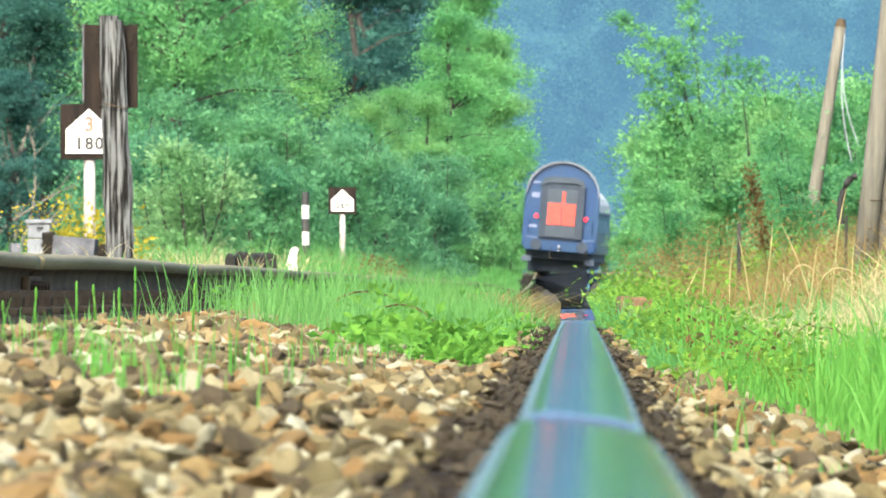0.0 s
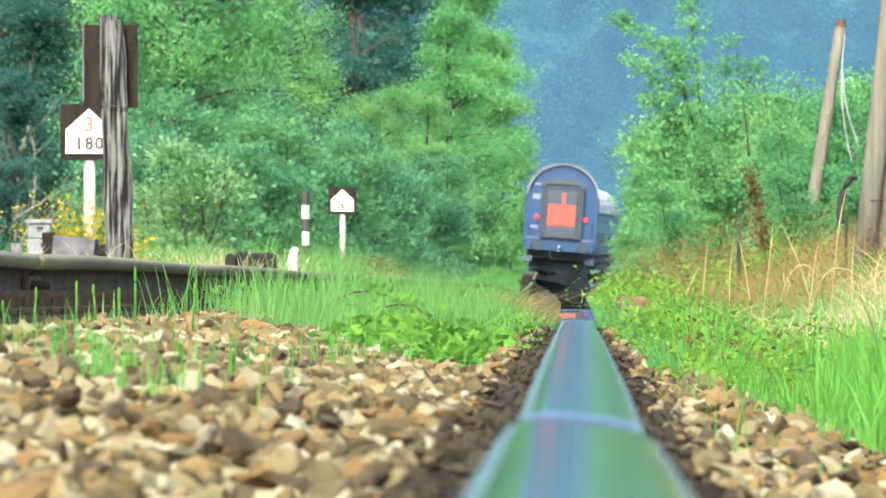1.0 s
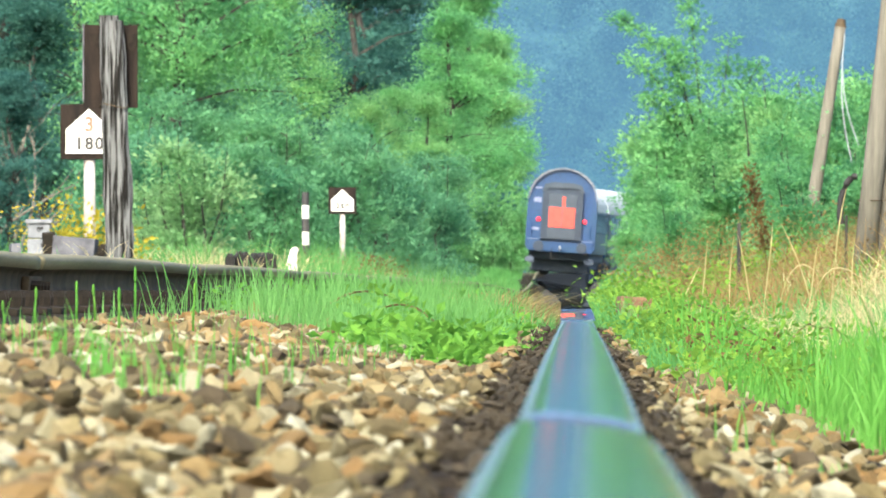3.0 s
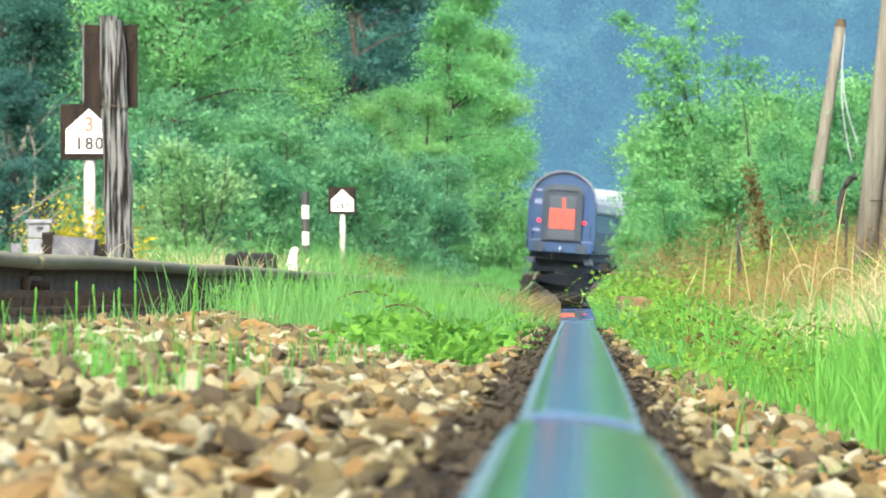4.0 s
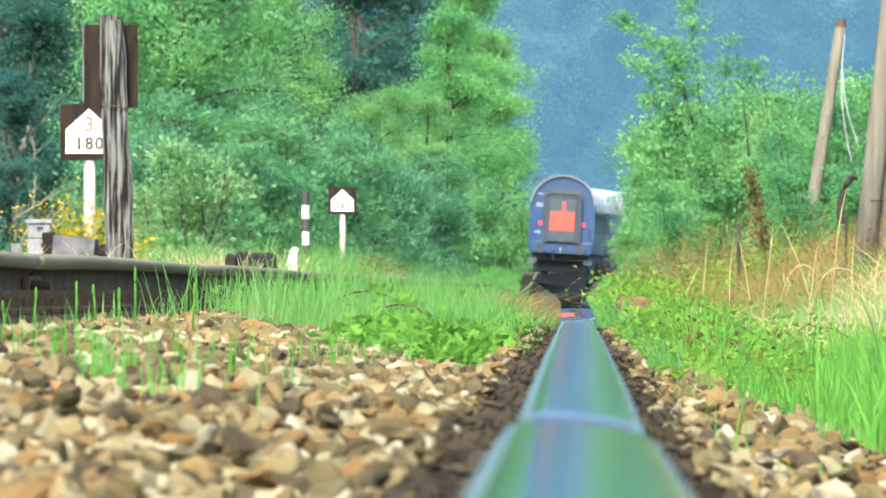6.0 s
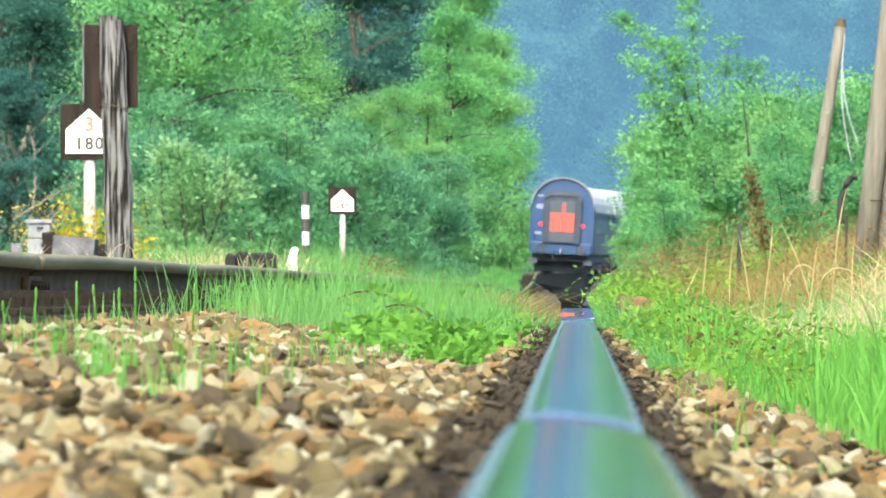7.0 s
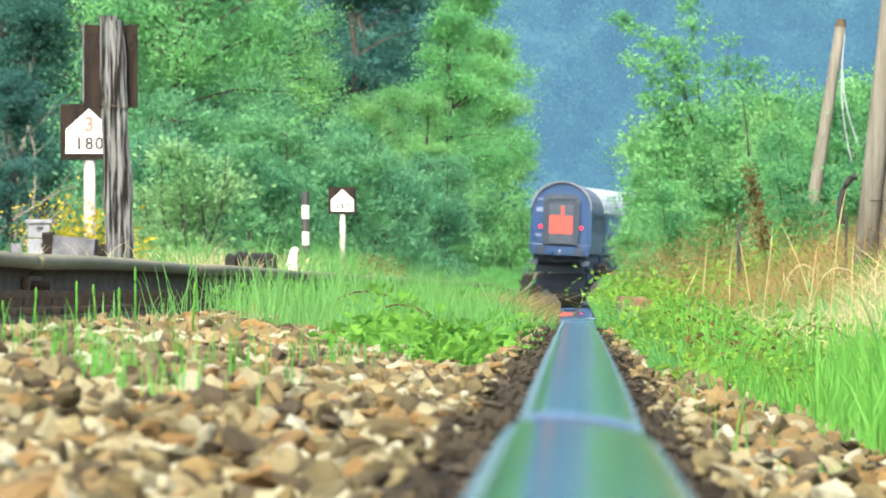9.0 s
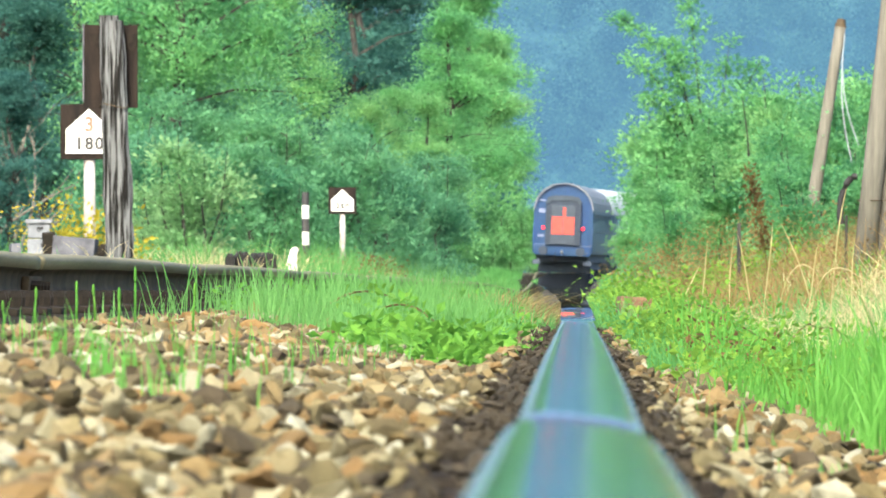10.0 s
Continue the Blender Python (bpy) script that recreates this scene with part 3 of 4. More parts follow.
def make_tree(name, m, seed, height, radius, base, clusters, per, size, material, label, category="tree", stems=1, spread=0.34, flat=0.55,
              top=0.6, group=""):
    """Tapered trunk or several stems, limbs to every part of an uneven crown, clusters of leaves on the twigs."""
    rng, rnd = np.random.RandomState(seed), random.Random(seed)
    ob = thing(name, m, label, category, group)
    bm = bmesh.new()
    tips = []
    for s in range(stems):
        ang = rnd.uniform(0, 6.28)
        out = 0.0 if stems == 1 else rnd.uniform(0.2, 0.75) * radius
        foot = Vector((math.cos(ang), math.sin(ang), 0)) * (0 if stems == 1 else 0.15 * radius)
        head = Vector((math.cos(ang) * out, math.sin(ang) * out, height * (0.95 if stems == 1 else rnd.uniform(0.6, 0.95))))
        pts = [foot.lerp(head, t) + Vector((rnd.uniform(-1, 1), rnd.uniform(-1, 1), 0)) * 0.03 * height * t * (1 - t) * 4 for t in (0, 0.2, 0.4, 0.6, 0.8, 1)]
        r0 = height * (0.017 if stems == 1 else 0.009)
        tube(pts, [r0 * f for f in (1.25, 1, 0.8, 0.6, 0.4, 0.15)], 7, bm, 0.15)
        for i in range(26 // stems + 4):
            t = rnd.uniform(base / height, 0.98)
            k = min(int(t * 5), 4)
            p = pts[k].lerp(pts[k + 1], t * 5 - k)
            rel = (t - base / height) / (1 - base / height)
            reach = radius * (1.0 if stems == 1 else 0.6) * (math.sin(math.pi * (0.18 + 0.82 * rel) ** top) + 0.12) * rnd.uniform(0.55, 1.15)
            th = rnd.uniform(0, 6.28)
            q = p + Vector((math.cos(th) * reach, math.sin(th) * reach, reach * rnd.uniform(0.1, 0.6)))
            mid = p.lerp(q, 0.5) + Vector((0, 0, 0.08 * reach))
            tube([p, mid, q], [r0 * 0.35, r0 * 0.2, r0 * 0.06], 4, bm)
            tips += [(p, mid, q)] * 3
    part("trunk", bm, M_BARK, ob)
    cs = []
    for _ in range(clusters):
        p, mid, q = rnd.choice(tips)
        t = rnd.random() ** 0.6
        c = p.lerp(mid, t * 2) if t < 0.5 else mid.lerp(q, t * 2 - 1)
        cs.append(c + Vector((rnd.gauss(0, 1), rnd.gauss(0, 1), rnd.gauss(0, 0.8))) * radius * 0.10)
    V, F = leaves(np.array([c[:] for c in cs]), rng.uniform(0.6, 1.3, clusters) * spread, per, size, rng, flat, -0.7)
    V[:, 2] = np.maximum(V[:, 2], 0.05)
    part("crown", fast_mesh("crown", V, F, material), None, ob)
    return ob


def at(x, y, turn=0.0, s=1.0, sink=0.05):
    return Matrix.Translation((x, y, verge(x, y) - sink)) @ Matrix.Rotation(radians(turn), 4, "Z") @ Matrix.Scale(s, 4)


def build_trees():
    rnd = random.Random(11)
    fresh, mid, dark = "tall fresh green broadleaf tree with a full crown", "mid-green broadleaf tree with layered branches", "dark blue-green tall tree in the wood behind"
    # broadleaf trees behind the left verge: x, y, size
    a = make_tree("tree", at(-9.5, 215), 1, 11, 3.3, 0.8, 140, 230, 0.12, M_LEAF_A, fresh, spread=0.40, group="lineside trees")
    for x, y, s in ((-6.0, 262, 0.55), (-11.2, 250, 1.0), (-16, 290, 1.25), (-10.9, 268, 1.0), (-9.6, 285, 0.95)):
        copy_thing(a, at(x, y, rnd.uniform(0, 360), s))
    b = make_tree("tree", at(-9.5, 238), 2, 9, 2.6, 0.5, 125, 220, 0.115, M_LEAF_B, mid, spread=0.36, group="lineside trees")
    for x, y, s in ((-10.8, 235, 1.15), (-7.2, 300, 0.65), (-19, 300, 1.2), (-8.6, 350, 0.75)):
        copy_thing(b, at(x, y, rnd.uniform(0, 360), s))
    c = make_tree("tree", at(-13.5, 330), 3, 17, 4.5, 1.5, 170, 130, 0.25, M_LEAF_C, dark, spread=0.6, flat=0.35, group="dark wood behind")
    for x, y, s in ((-20, 330, 1.0), (-16.5, 258, 0.85), (-12.8, 215, 0.42), (-12.0, 192, 0.28), (-14.5, 235, 0.6), (-10.4, 400, 1.1), (-9.4, 385, 1.0), (-9.0, 362, 0.85), (-11.4, 425, 1.15), (-9.4, 480, 1.1), (-12, 480, 1.2)):
        copy_thing(c, at(x, y, rnd.uniform(0, 360), s))
    # shrubs of the left verge
    willow, leafy = "bushy grey-green willow shrub on the verge", "bright green leafy shrub on the verge"
    w = make_tree("shrub", at(-7.35, 172), 24, 3.5, 1.25, 0.1, 95, 60, 0.12, M_LEAF_W, "pale grey-green willow bush standing before the trees", "shrub", stems=7, spread=0.2, group="lineside shrubs")
    copy_thing(w, at(-8.2, 176, 140, 0.75))
    d = make_tree("shrub", at(-7.6, 182), 4, 3.6, 1.5, 0.1, 110, 105, 0.10, M_LEAF_B, willow, "shrub", stems=5, spread=0.22, group="lineside shrubs")
    for x, y, s in ((-9.2, 184, 1.1), (-8.7, 196, 1.0), (-6.6, 196, 1.0), (-5.9, 214, 1.1), (-5.4, 240, 1.15), (-4.6, 268, 1.0)):
        copy_thing(d, at(x, y, rnd.uniform(0, 360), s))
    e = make_tree("shrub", at(-6.7, 205), 5, 4.6, 1.7, 0.1, 120, 115, 0.11, M_LEAF_B, leafy, "shrub", stems=6, spread=0.26, group="lineside shrubs")
    for x, y, s in ((-5.3, 228, 1.0), (-8.0, 222, 1.1), (-9.2, 208, 1.05), (-4.9, 255, 0.9), (-4.3, 285, 0.95), (-10.5, 205, 1.0)):
        copy_thing(e, at(x, y, rnd.uniform(0, 360), s))
    # growth further along, both sides of the line, its leaf paled to imitate haze
    pale, pale_low = "tall green broadleaf tree beside the far line, paled to imitate haze", "green feathery shrub beside the far line, paled to imitate haze"
    p = make_tree("tree", at(-5.2, 470), 12, 13.5, 2.3, 0.4, 190, 160, 0.15, M_LEAF_HAZED, pale, spread=0.4, top=1.1, group="far lineside trees")
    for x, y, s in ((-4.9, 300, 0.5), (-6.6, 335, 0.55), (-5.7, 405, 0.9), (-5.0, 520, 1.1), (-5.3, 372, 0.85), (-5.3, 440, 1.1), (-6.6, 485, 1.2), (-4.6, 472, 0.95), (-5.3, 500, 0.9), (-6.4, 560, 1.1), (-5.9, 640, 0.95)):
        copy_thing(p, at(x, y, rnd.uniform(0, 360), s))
    q = make_tree("shrub", at(-4.7, 310), 13, 4.4, 1.6, 0.1, 110, 85, 0.13, M_LEAF_HAZED, pale_low, "shrub", stems=6, spread=0.25, group="far lineside shrubs")
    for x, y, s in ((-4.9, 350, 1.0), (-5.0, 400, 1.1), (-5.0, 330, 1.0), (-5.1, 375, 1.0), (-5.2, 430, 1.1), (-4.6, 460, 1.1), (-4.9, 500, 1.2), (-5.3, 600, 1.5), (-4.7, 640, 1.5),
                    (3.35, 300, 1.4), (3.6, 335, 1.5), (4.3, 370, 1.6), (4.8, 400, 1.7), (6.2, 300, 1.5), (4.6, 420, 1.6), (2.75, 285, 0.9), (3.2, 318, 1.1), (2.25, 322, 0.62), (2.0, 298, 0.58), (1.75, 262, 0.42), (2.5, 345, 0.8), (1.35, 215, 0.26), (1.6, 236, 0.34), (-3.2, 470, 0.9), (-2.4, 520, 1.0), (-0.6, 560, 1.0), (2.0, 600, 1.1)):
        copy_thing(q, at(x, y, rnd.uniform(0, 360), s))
    # thicket on the right of the line
    dense, low = "dense fresh green thicket shrub close to the line", "leafy green lineside shrub above dry grass"
    f = make_tree("shrub", at(4.4, 262), 6, 6.3, 1.8, 0.1, 170, 125, 0.13, M_LEAF_A, dense, "shrub", stems=6, spread=0.27, group="thicket")
    for x, y, s in ((5.7, 240, 1.05), (4.9, 215, 0.85), (7.0, 225, 1.0), (8.4, 235, 1.05), (10.5, 260, 1.1)):
        copy_thing(f, at(x, y, rnd.uniform(0, 360), s))
    g = make_tree("shrub", at(4.4, 185), 7, 4.0, 1.5, 0.05, 125, 105, 0.11, M_LEAF_A, low, "shrub", stems=6, spread=0.22, group="thicket")
    for x, y, s in ((5.6, 178, 1.0), (3.6, 215, 0.85), (3.0, 250, 0.8), (4.0, 160, 0.7), (5.0, 150, 0.75), (6.6, 190, 1.05), (2.7, 280, 0.7), (6.2, 150, 0.8), (4.1, 132, 0.5), (4.9, 138, 0.55), (3.5, 140, 0.45), (5.6, 128, 0.5)):
        copy_thing(g, at(x, y, rnd.uniform(0, 360), s))
    # arching boughs that stand out above the thicket towards the line
    rng = np.random.RandomState(40)
    ob = thing("arching_tree", at(4.2, 285), "light green tree with arching feathery boughs", "tree")
    bm, cs = bmesh.new(), []
    for tx, tz, bend in ((-2.9, 8.3, 1.2), (-2.5, 7.0, 0.9), (-0.7, 8.9, 0.4), (-1.3, 7.6, 0.5), (0.6, 7.4, 0.3), (1.6, 6.9, 0.6), (-2.0, 5.8, 0.8)):
        pts = []
        for k in range(9):
            t = k / 8
            pts.append(Vector((tx * t ** (1 + bend), 0.3 * math.sin(tz * 3 + t * 2), tz * (1 - (1 - t) ** (1 + 0.4 * bend)))))
        tube(pts, [0.07 * (1 - 0.9 * k / 8) for k in range(9)], 6, bm)
        for t in np.linspace(0.35, 1.0, 15):
            k = min(int(t * 8), 7)
            p = pts[k].lerp(pts[k + 1], t * 8 - k)
            cs.append((p.x + rng.normal() * 0.12, p.y + rng.normal() * 0.2, p.z + rng.normal() * 0.1 - 0.05))
    part("trunk", bm, M_BARK, ob)
    V, F = leaves(cs, [0.2] * len(cs), 85, 0.15, rng, 0.5, 0.2)
    part("crown", fast_mesh("crown", V, F, M_LEAF_A), None, ob)


build_hills()
build_trees()


def build_grass():
    blades("track_grass", [(-0.90, -0.22, 23, 34, 3200, 0.11, 0.235, 0.0034, 0.4, 22), (-1.35, -0.22, 27, 60, 3600, 0.12, 0.34, 0.004, 0.45, 24), (-1.35, -0.4, 45, 80, 2200, 0.08, 0.20, 0.006, 0.4, 14), (-1.38, -1.0, 80, 145, 700, 0.05, 0.10, 0.010, 0.4, 12),
                           (-1.35, -0.3, 12, 26, 300, 0.05, 0.13, 0.0034, 0.4, 15), (-1.3, -0.2, 8, 24, 500, 0.015, 0.045, 0.004, 0.9, 6), (-1.42, -1.15, 19, 27, 26, 0.1, 0.17, 0.007, 0.15, 1),
                           (0.2, 0.24, 13, 13.4, 20, 0.05, 0.1, 0.004, 0.4, 20), (0.3, 0.34, 11, 11.5, 20, 0.04, 0.09, 0.004, 0.4, 20)],
           M_GRASS, 21, "thin green grass growing between the rails")
    blades("ballast_tufts", [(-0.66, -0.65, 12.0, 12.1, 40, 0.05, 0.10, 0.0032, 0.5, 40), (-0.51, -0.505, 11.0, 11.1, 22, 0.04, 0.07, 0.003, 0.4, 22), (-0.525, -0.515, 13.0, 13.1, 20, 0.07, 0.14, 0.003, 0.25, 20),
                             (-0.84, -0.82, 14.0, 14.2, 16, 0.08, 0.16, 0.003, 0.25, 16), (-0.46, -0.44, 15.5, 15.8, 18, 0.05, 0.10, 0.003, 0.4, 18), (0.17, 0.18, 13.0, 13.3, 9, 0.06, 0.12, 0.003, 0.3, 9)],
           M_LIME, 26, "small tufts of fresh grass rooted between the ballast stones", place=lambda x, y: stand(x, y) + 0.034)
    blades("bank_grass", [(0.38, 1.0, 15, 26, 700, 0.08, 0.2, 0.006, 0.5, 14), (0.58, 1.1, 15, 23, 900, 0.2, 0.42, 0.007, 0.45, 14),
                          (0.4, 2.2, 26, 60, 2600, 0.15, 0.4, 0.007, 0.5, 14), (0.2, 0.4, 14, 26, 60, 0.06, 0.14, 0.005, 0.5, 6)],
           M_LIME, 22, "lush bright green grass beside the rail")
    blades("verge_grass", [(1.0, 5, 60, 200, 4000, 0.2, 0.6, 0.015, 0.5, 14), (-12, -2.6, 45, 220, 6500, 0.15, 0.5, 0.016, 0.5, 14), (0.8, 2.6, 40, 76, 2300, 0.2, 0.44, 0.008, 0.5, 14), (1.0, 3.8, 70, 122, 1300, 0.3, 0.7, 0.010, 0.5, 12), (1.1, 2.5, 200, 420, 2500, 0.2, 0.6, 0.03, 0.5, 14),
                           (-3.6, -2.5, 200, 420, 2500, 0.2, 0.6, 0.03, 0.5, 14), (-2.3, -1.75, 60, 300, 2500, 0.1, 0.3, 0.012, 0.5, 14)],
           M_GRASS, 23, "rough green verge grass")
    blades("rail_tufts", [(-0.17, -0.075, 27, 42, 420, 0.14, 0.25, 0.004, 0.4, 20), (-0.42, -0.15, 25, 40, 700, 0.10, 0.2, 0.004, 0.5, 20), (0.085, 0.26, 24, 42, 1100, 0.10, 0.20, 0.005, 0.55, 22), (0.065, 0.28, 38, 62, 1500, 0.16, 0.34, 0.005, 0.55, 22),
                          (0.16, 0.4, 62, 130, 900, 0.16, 0.30, 0.008, 0.5, 18), (0.8, 1.4, 130, 330, 2200, 0.2, 0.45, 0.025, 0.5, 14), (-2.7, -2.0, 130, 340, 1800, 0.2, 0.4, 0.02, 0.5, 14)], M_GRASS, 29, "grass tufts crowding both sides of the rail")
    blades("meadow_grass", [(-9, -2.9, 100, 168, 5000, 0.4, 0.95, 0.013, 0.6, 14)], M_GRASS, 27, "tall light green meadow grass below the shrubs")
    blades("dry_grass", [(0.75, 2.6, 48, 74, 2100, 0.34, 0.64, 0.006, 1.4, 26), (2.0, 3.6, 60, 100, 700, 0.4, 0.85, 0.008, 0.9, 9), (-9, -2.8, 80, 175, 4000, 0.25, 0.65, 0.010, 0.8, 9), (-5.2, -3.1, 95, 140, 2200, 0.25, 0.8, 0.008, 0.9, 12)],
           M_DRY, 24, "straw-coloured dry grass stalks")
    blades("thatch", [(-0.42, -0.13, 36, 46, 1800, 0.16, 0.30, 0.006, 1.6, 30), (-0.40, -0.17, 37, 44, 1200, 0.22, 0.34, 0.006, 1.6, 40)], M_THATCH, 28, "low mat of withered brown thatch between the rails", "dry grass")
    blades("russet_stalks", [(-4.6, -2.5, 118, 190, 1100, 0.25, 0.55, 0.010, 0.7, 12), (1.1, 4.4, 72, 130, 4200, 0.4, 0.95, 0.010, 0.6, 9)], M_TAN, 25, "tan and brown withered stalks", "weeds")


build_grass()


# ---- train ----
SHELL = ((1.40, 0.98), (1.415, 1.6), (1.41, 2.4), (1.385, 3.0), (1.31, 3.38), (1.16, 3.68), (0.93, 3.93), (0.62, 4.12), (0.3, 4.22), (0, 4.25))


def shell_outline(grow=0.0, start=0):
    half = [(x + grow * (1 if x > 0.05 else 0), z + (grow if z > 3 else 0)) for x, z in SHELL[start:]]
    return half + [(-x, z) for x, z in half[-2::-1]]


def build_coach(name, label, roof):
    """A passenger coach: origin on the track's centre line at rail level, rear end towards -Y."""
    H = 13.2
    coach = thing(name, Matrix(), label, "railway coach", "train")
    part("body", prism(shell_outline(), -H + 0.25, H - 0.25), M_NAVY, coach, "dark blue painted body")
    arc = shell_outline(0.03, 3)
    inner = shell_outline(-0.03, 3)
    part("roof", prism(arc + inner[::-1], -H + 0.1, H - 0.1), roof, coach, "smooth grey roof")
    part("buffer_beam", box(-1.33, 1.33, -H + 0.12, -H + 0.4, 0.86, 1.36, 0.03), M_NAVY, coach)
    part("underframe", box(-1.25, 1.25, -H + 1.0, H - 1.0, 0.55, 0.98, 0.04), M_UNDER, coach)
    # Two added boxes block the bright gap under the coach, standing in for darkness.
    part("gap_filler", box(-1.15, 1.15, -H + 1.9, -H + 2.2, 0.07, 0.6, 0.03), M_UNDER, coach)
    part("belly_filler", box(-1.15, 1.15, -6.5, 6.5, 0.22, 0.56, 0.04), M_UNDER, coach)
    gang = part("gangway", prism([(-0.82, 1.36), (0.82, 1.36), (0.82, 3.35), (0.7, 3.55), (0.4, 3.62), (-0.4, 3.62), (-0.7, 3.55), (-0.82, 3.35)], -H - 0.02, -H + 0.3), M_RUBBERG, coach, "dark rubber gangway frame")
    part("canopy", prism([(-0.86, 3.3), (-0.72, 3.3), (-0.6, 3.45), (0.6, 3.45), (0.72, 3.3), (0.86, 3.3), (0.74, 3.6), (0.4, 3.68), (-0.4, 3.68), (-0.74, 3.6)], -H - 0.08, -H - 0.015), M_DOORG, gang)
    part("end_door", box(-0.56, 0.56, -H - 0.05, -H - 0.015, 1.40, 3.2, 0.01), M_DOORG, gang, "grey end door")
    for s in (-1, 1):
        part("door_panel", box(s * 0.275 - 0.26, s * 0.275 + 0.26, -H - 0.075, -H - 0.045, 1.85, 2.68, 0.012), M_RED, gang, "bright red lower door panel")
    part("red_strip", box(-0.02, 0.12, -H - 0.07, -H - 0.045, 2.7, 3.12, 0.01), M_RED, gang, "red strip on the door window")
    for s in (-1, 1):
        lamp = part("tail_lamp", tube([(s * 0.94, -H + 0.26, 2.15), (s * 0.94, -H + 0.18, 2.15)], [0.095, 0.095], 14), M_UNDER, coach, "round red tail lamp, lit")
        part("lens", tube([(s * 0.94, -H + 0.185, 2.15), (s * 0.94, -H + 0.16, 2.15)], [0.085, 0.06], 14), M_LAMP, lamp)
        bm = tube([(s * 0.875, -H + 0.14, 1.06), (s * 0.875, -H - 0.35, 1.06)], [0.1, 0.1], 12)
        tube([(s * 0.875, -H - 0.35, 1.06), (s * 0.875, -H - 0.40, 1.06)], [0.22, 0.21], 16, bm)
        part("buffer", bm, M_RUBBERG, coach)
        part("handrail", tube([(s * 1.2, -H + 0.2, 1.5), (s * 1.2, -H + 0.12, 1.6), (s * 1.2, -H + 0.12, 2.0), (s * 1.2, -H + 0.2, 2.1)], [0.018] * 4, 6), M_NAVY, coach)
        part("step", box(s * 1.2 - 0.18, s * 1.2 + 0.18, -H + 0.25, -H + 0.7, 0.42, 0.62, 0.01), M_UNDER, coach)
    hook = part("coupling_hook", tube([(0, -H + 0.15, 1.06), (0, -H - 0.2, 1.06), (0, -H - 0.28, 1.0), (0, -H - 0.22, 0.9)], [0.05, 0.05, 0.06, 0.03], 8), M_CHROME, coach, "bare steel coupling hook")
    part("hose", tube([(-0.3, -H + 0.13, 1.0), (-0.34, -H - 0.1, 0.8), (-0.3, -H - 0.1, 0.55), (-0.2, -H - 0.05, 0.6)], [0.03] * 4, 6), M_RUBBER, coach)
    for x, z, w, h in ((-1.0, 3.42, 0.26, 0.07), (-1.02, 2.94, 0.3, 0.2), (-1.06, 1.76, 0.32, 0.12)):
        part("marking", box(x - w / 2, x + w / 2, -H + 0.235, -H + 0.252, z - h / 2, z + h / 2), M_MARK, coach, "pale unreadable marking")
    for s in (-1, 1):
        for k in range(10):
            y = -H + 3.1 + k * 2.25
            x = s * 1.413
            frame_ob = part("side_window", box(min(x, x + s * 0.012), max(x, x + s * 0.012), y - 0.55, y + 0.55, 1.95, 2.9, 0.004), M_UNDER, coach)
            part("pane", box(min(x + s * 0.008, x + s * 0.016), max(x + s * 0.008, x + s * 0.016), y - 0.5, y + 0.5, 2.0, 2.85), M_GLASS, frame_ob)
        for y in (-H + 1.15, H - 1.15):
            x = s * 1.41
            part("side_door", box(min(x, x + s * 0.015), max(x, x + s * 0.015), y - 0.42, y + 0.42, 1.05, 3.05, 0.006), M_NAVY, coach)
    sets = []
    for yb in (-9.2, 9.2):
        bm = bmesh.new()
        for s in (-1, 1):
            box(s * 1.05 - 0.08, s * 1.05 + 0.08, yb - 1.75, yb + 1.75, 0.42, 0.7, 0.03, bm)
        box(-1.0, 1.0, yb - 0.3, yb + 0.3, 0.45, 0.62, 0.03, bm)
        for e in (-1.6, 1.6):
            box(-1.0, 1.0, yb + e - 0.08, yb + e + 0.08, 0.4, 0.55, 0.02, bm)
        bogie = part("bogie", bm, M_UNDER, coach)
        for o in (-1.25, 1.25):
            bm = tube([(-0.8, 0, 0), (0.8, 0, 0)], [0.09, 0.09], 10)
            for s in (-1, 1):
                tube([(s * 0.68, 0, 0), (s * 0.72, 0, 0), (s * 0.725, 0, 0), (s * 0.815, 0, 0)], [0.485, 0.485, 0.46, 0.455], 24, bm)
            ws = part("wheelset", bm, M_UNDER, bogie)
            ws.matrix_basis = pose(0, yb + o, 0.46)
            sets.append((ws, yb + o))
    return coach, sets


TRAIN = [build_coach("sleeping_car", "dark blue sleeping car with red end door panels", M_ROOF)]
for _ in range(3):
    TRAIN.append(build_coach("railway_coach", "dark blue coach with pale grey roof in the train", M_PALE))


def train_pose(y):
    """Pose of a coach whose middle is y metres along the line."""
    def centre(v):
        c = cant(v)
        return Vector((shift(v) - 0.75 * math.cos(c), v, rise(v) + 0.75 * math.sin(c)))
    a, b = centre(y - 9.2), centre(y + 9.2)
    fwd = (b - a).normalized()
    side = fwd.cross(Vector((0, 0, 1))).normalized()
    m = Matrix((side, fwd, side.cross(fwd))).transposed().to_4x4()
    return Matrix.Translation((a + b) / 2) @ m @ Matrix.Rotation(cant(y - 9.2), 4, "Y")


def motions():
    start, speed = 342.0, 8.3
    for k, (coach, sets) in enumerate(TRAIN):
        rows = []
        for i in range(21):
            t = i * 0.5
            rows.append((t, train_pose(start + speed * t + 13.6 + 27.0 * k)))
        walk(coach, rows)
        for ws, yb in sets:
            turn = math.degrees(speed / 0.46)
            walk(ws, [(i / 15, pose(0, yb, 0.46, -turn * i / 15)) for i in range(151)])


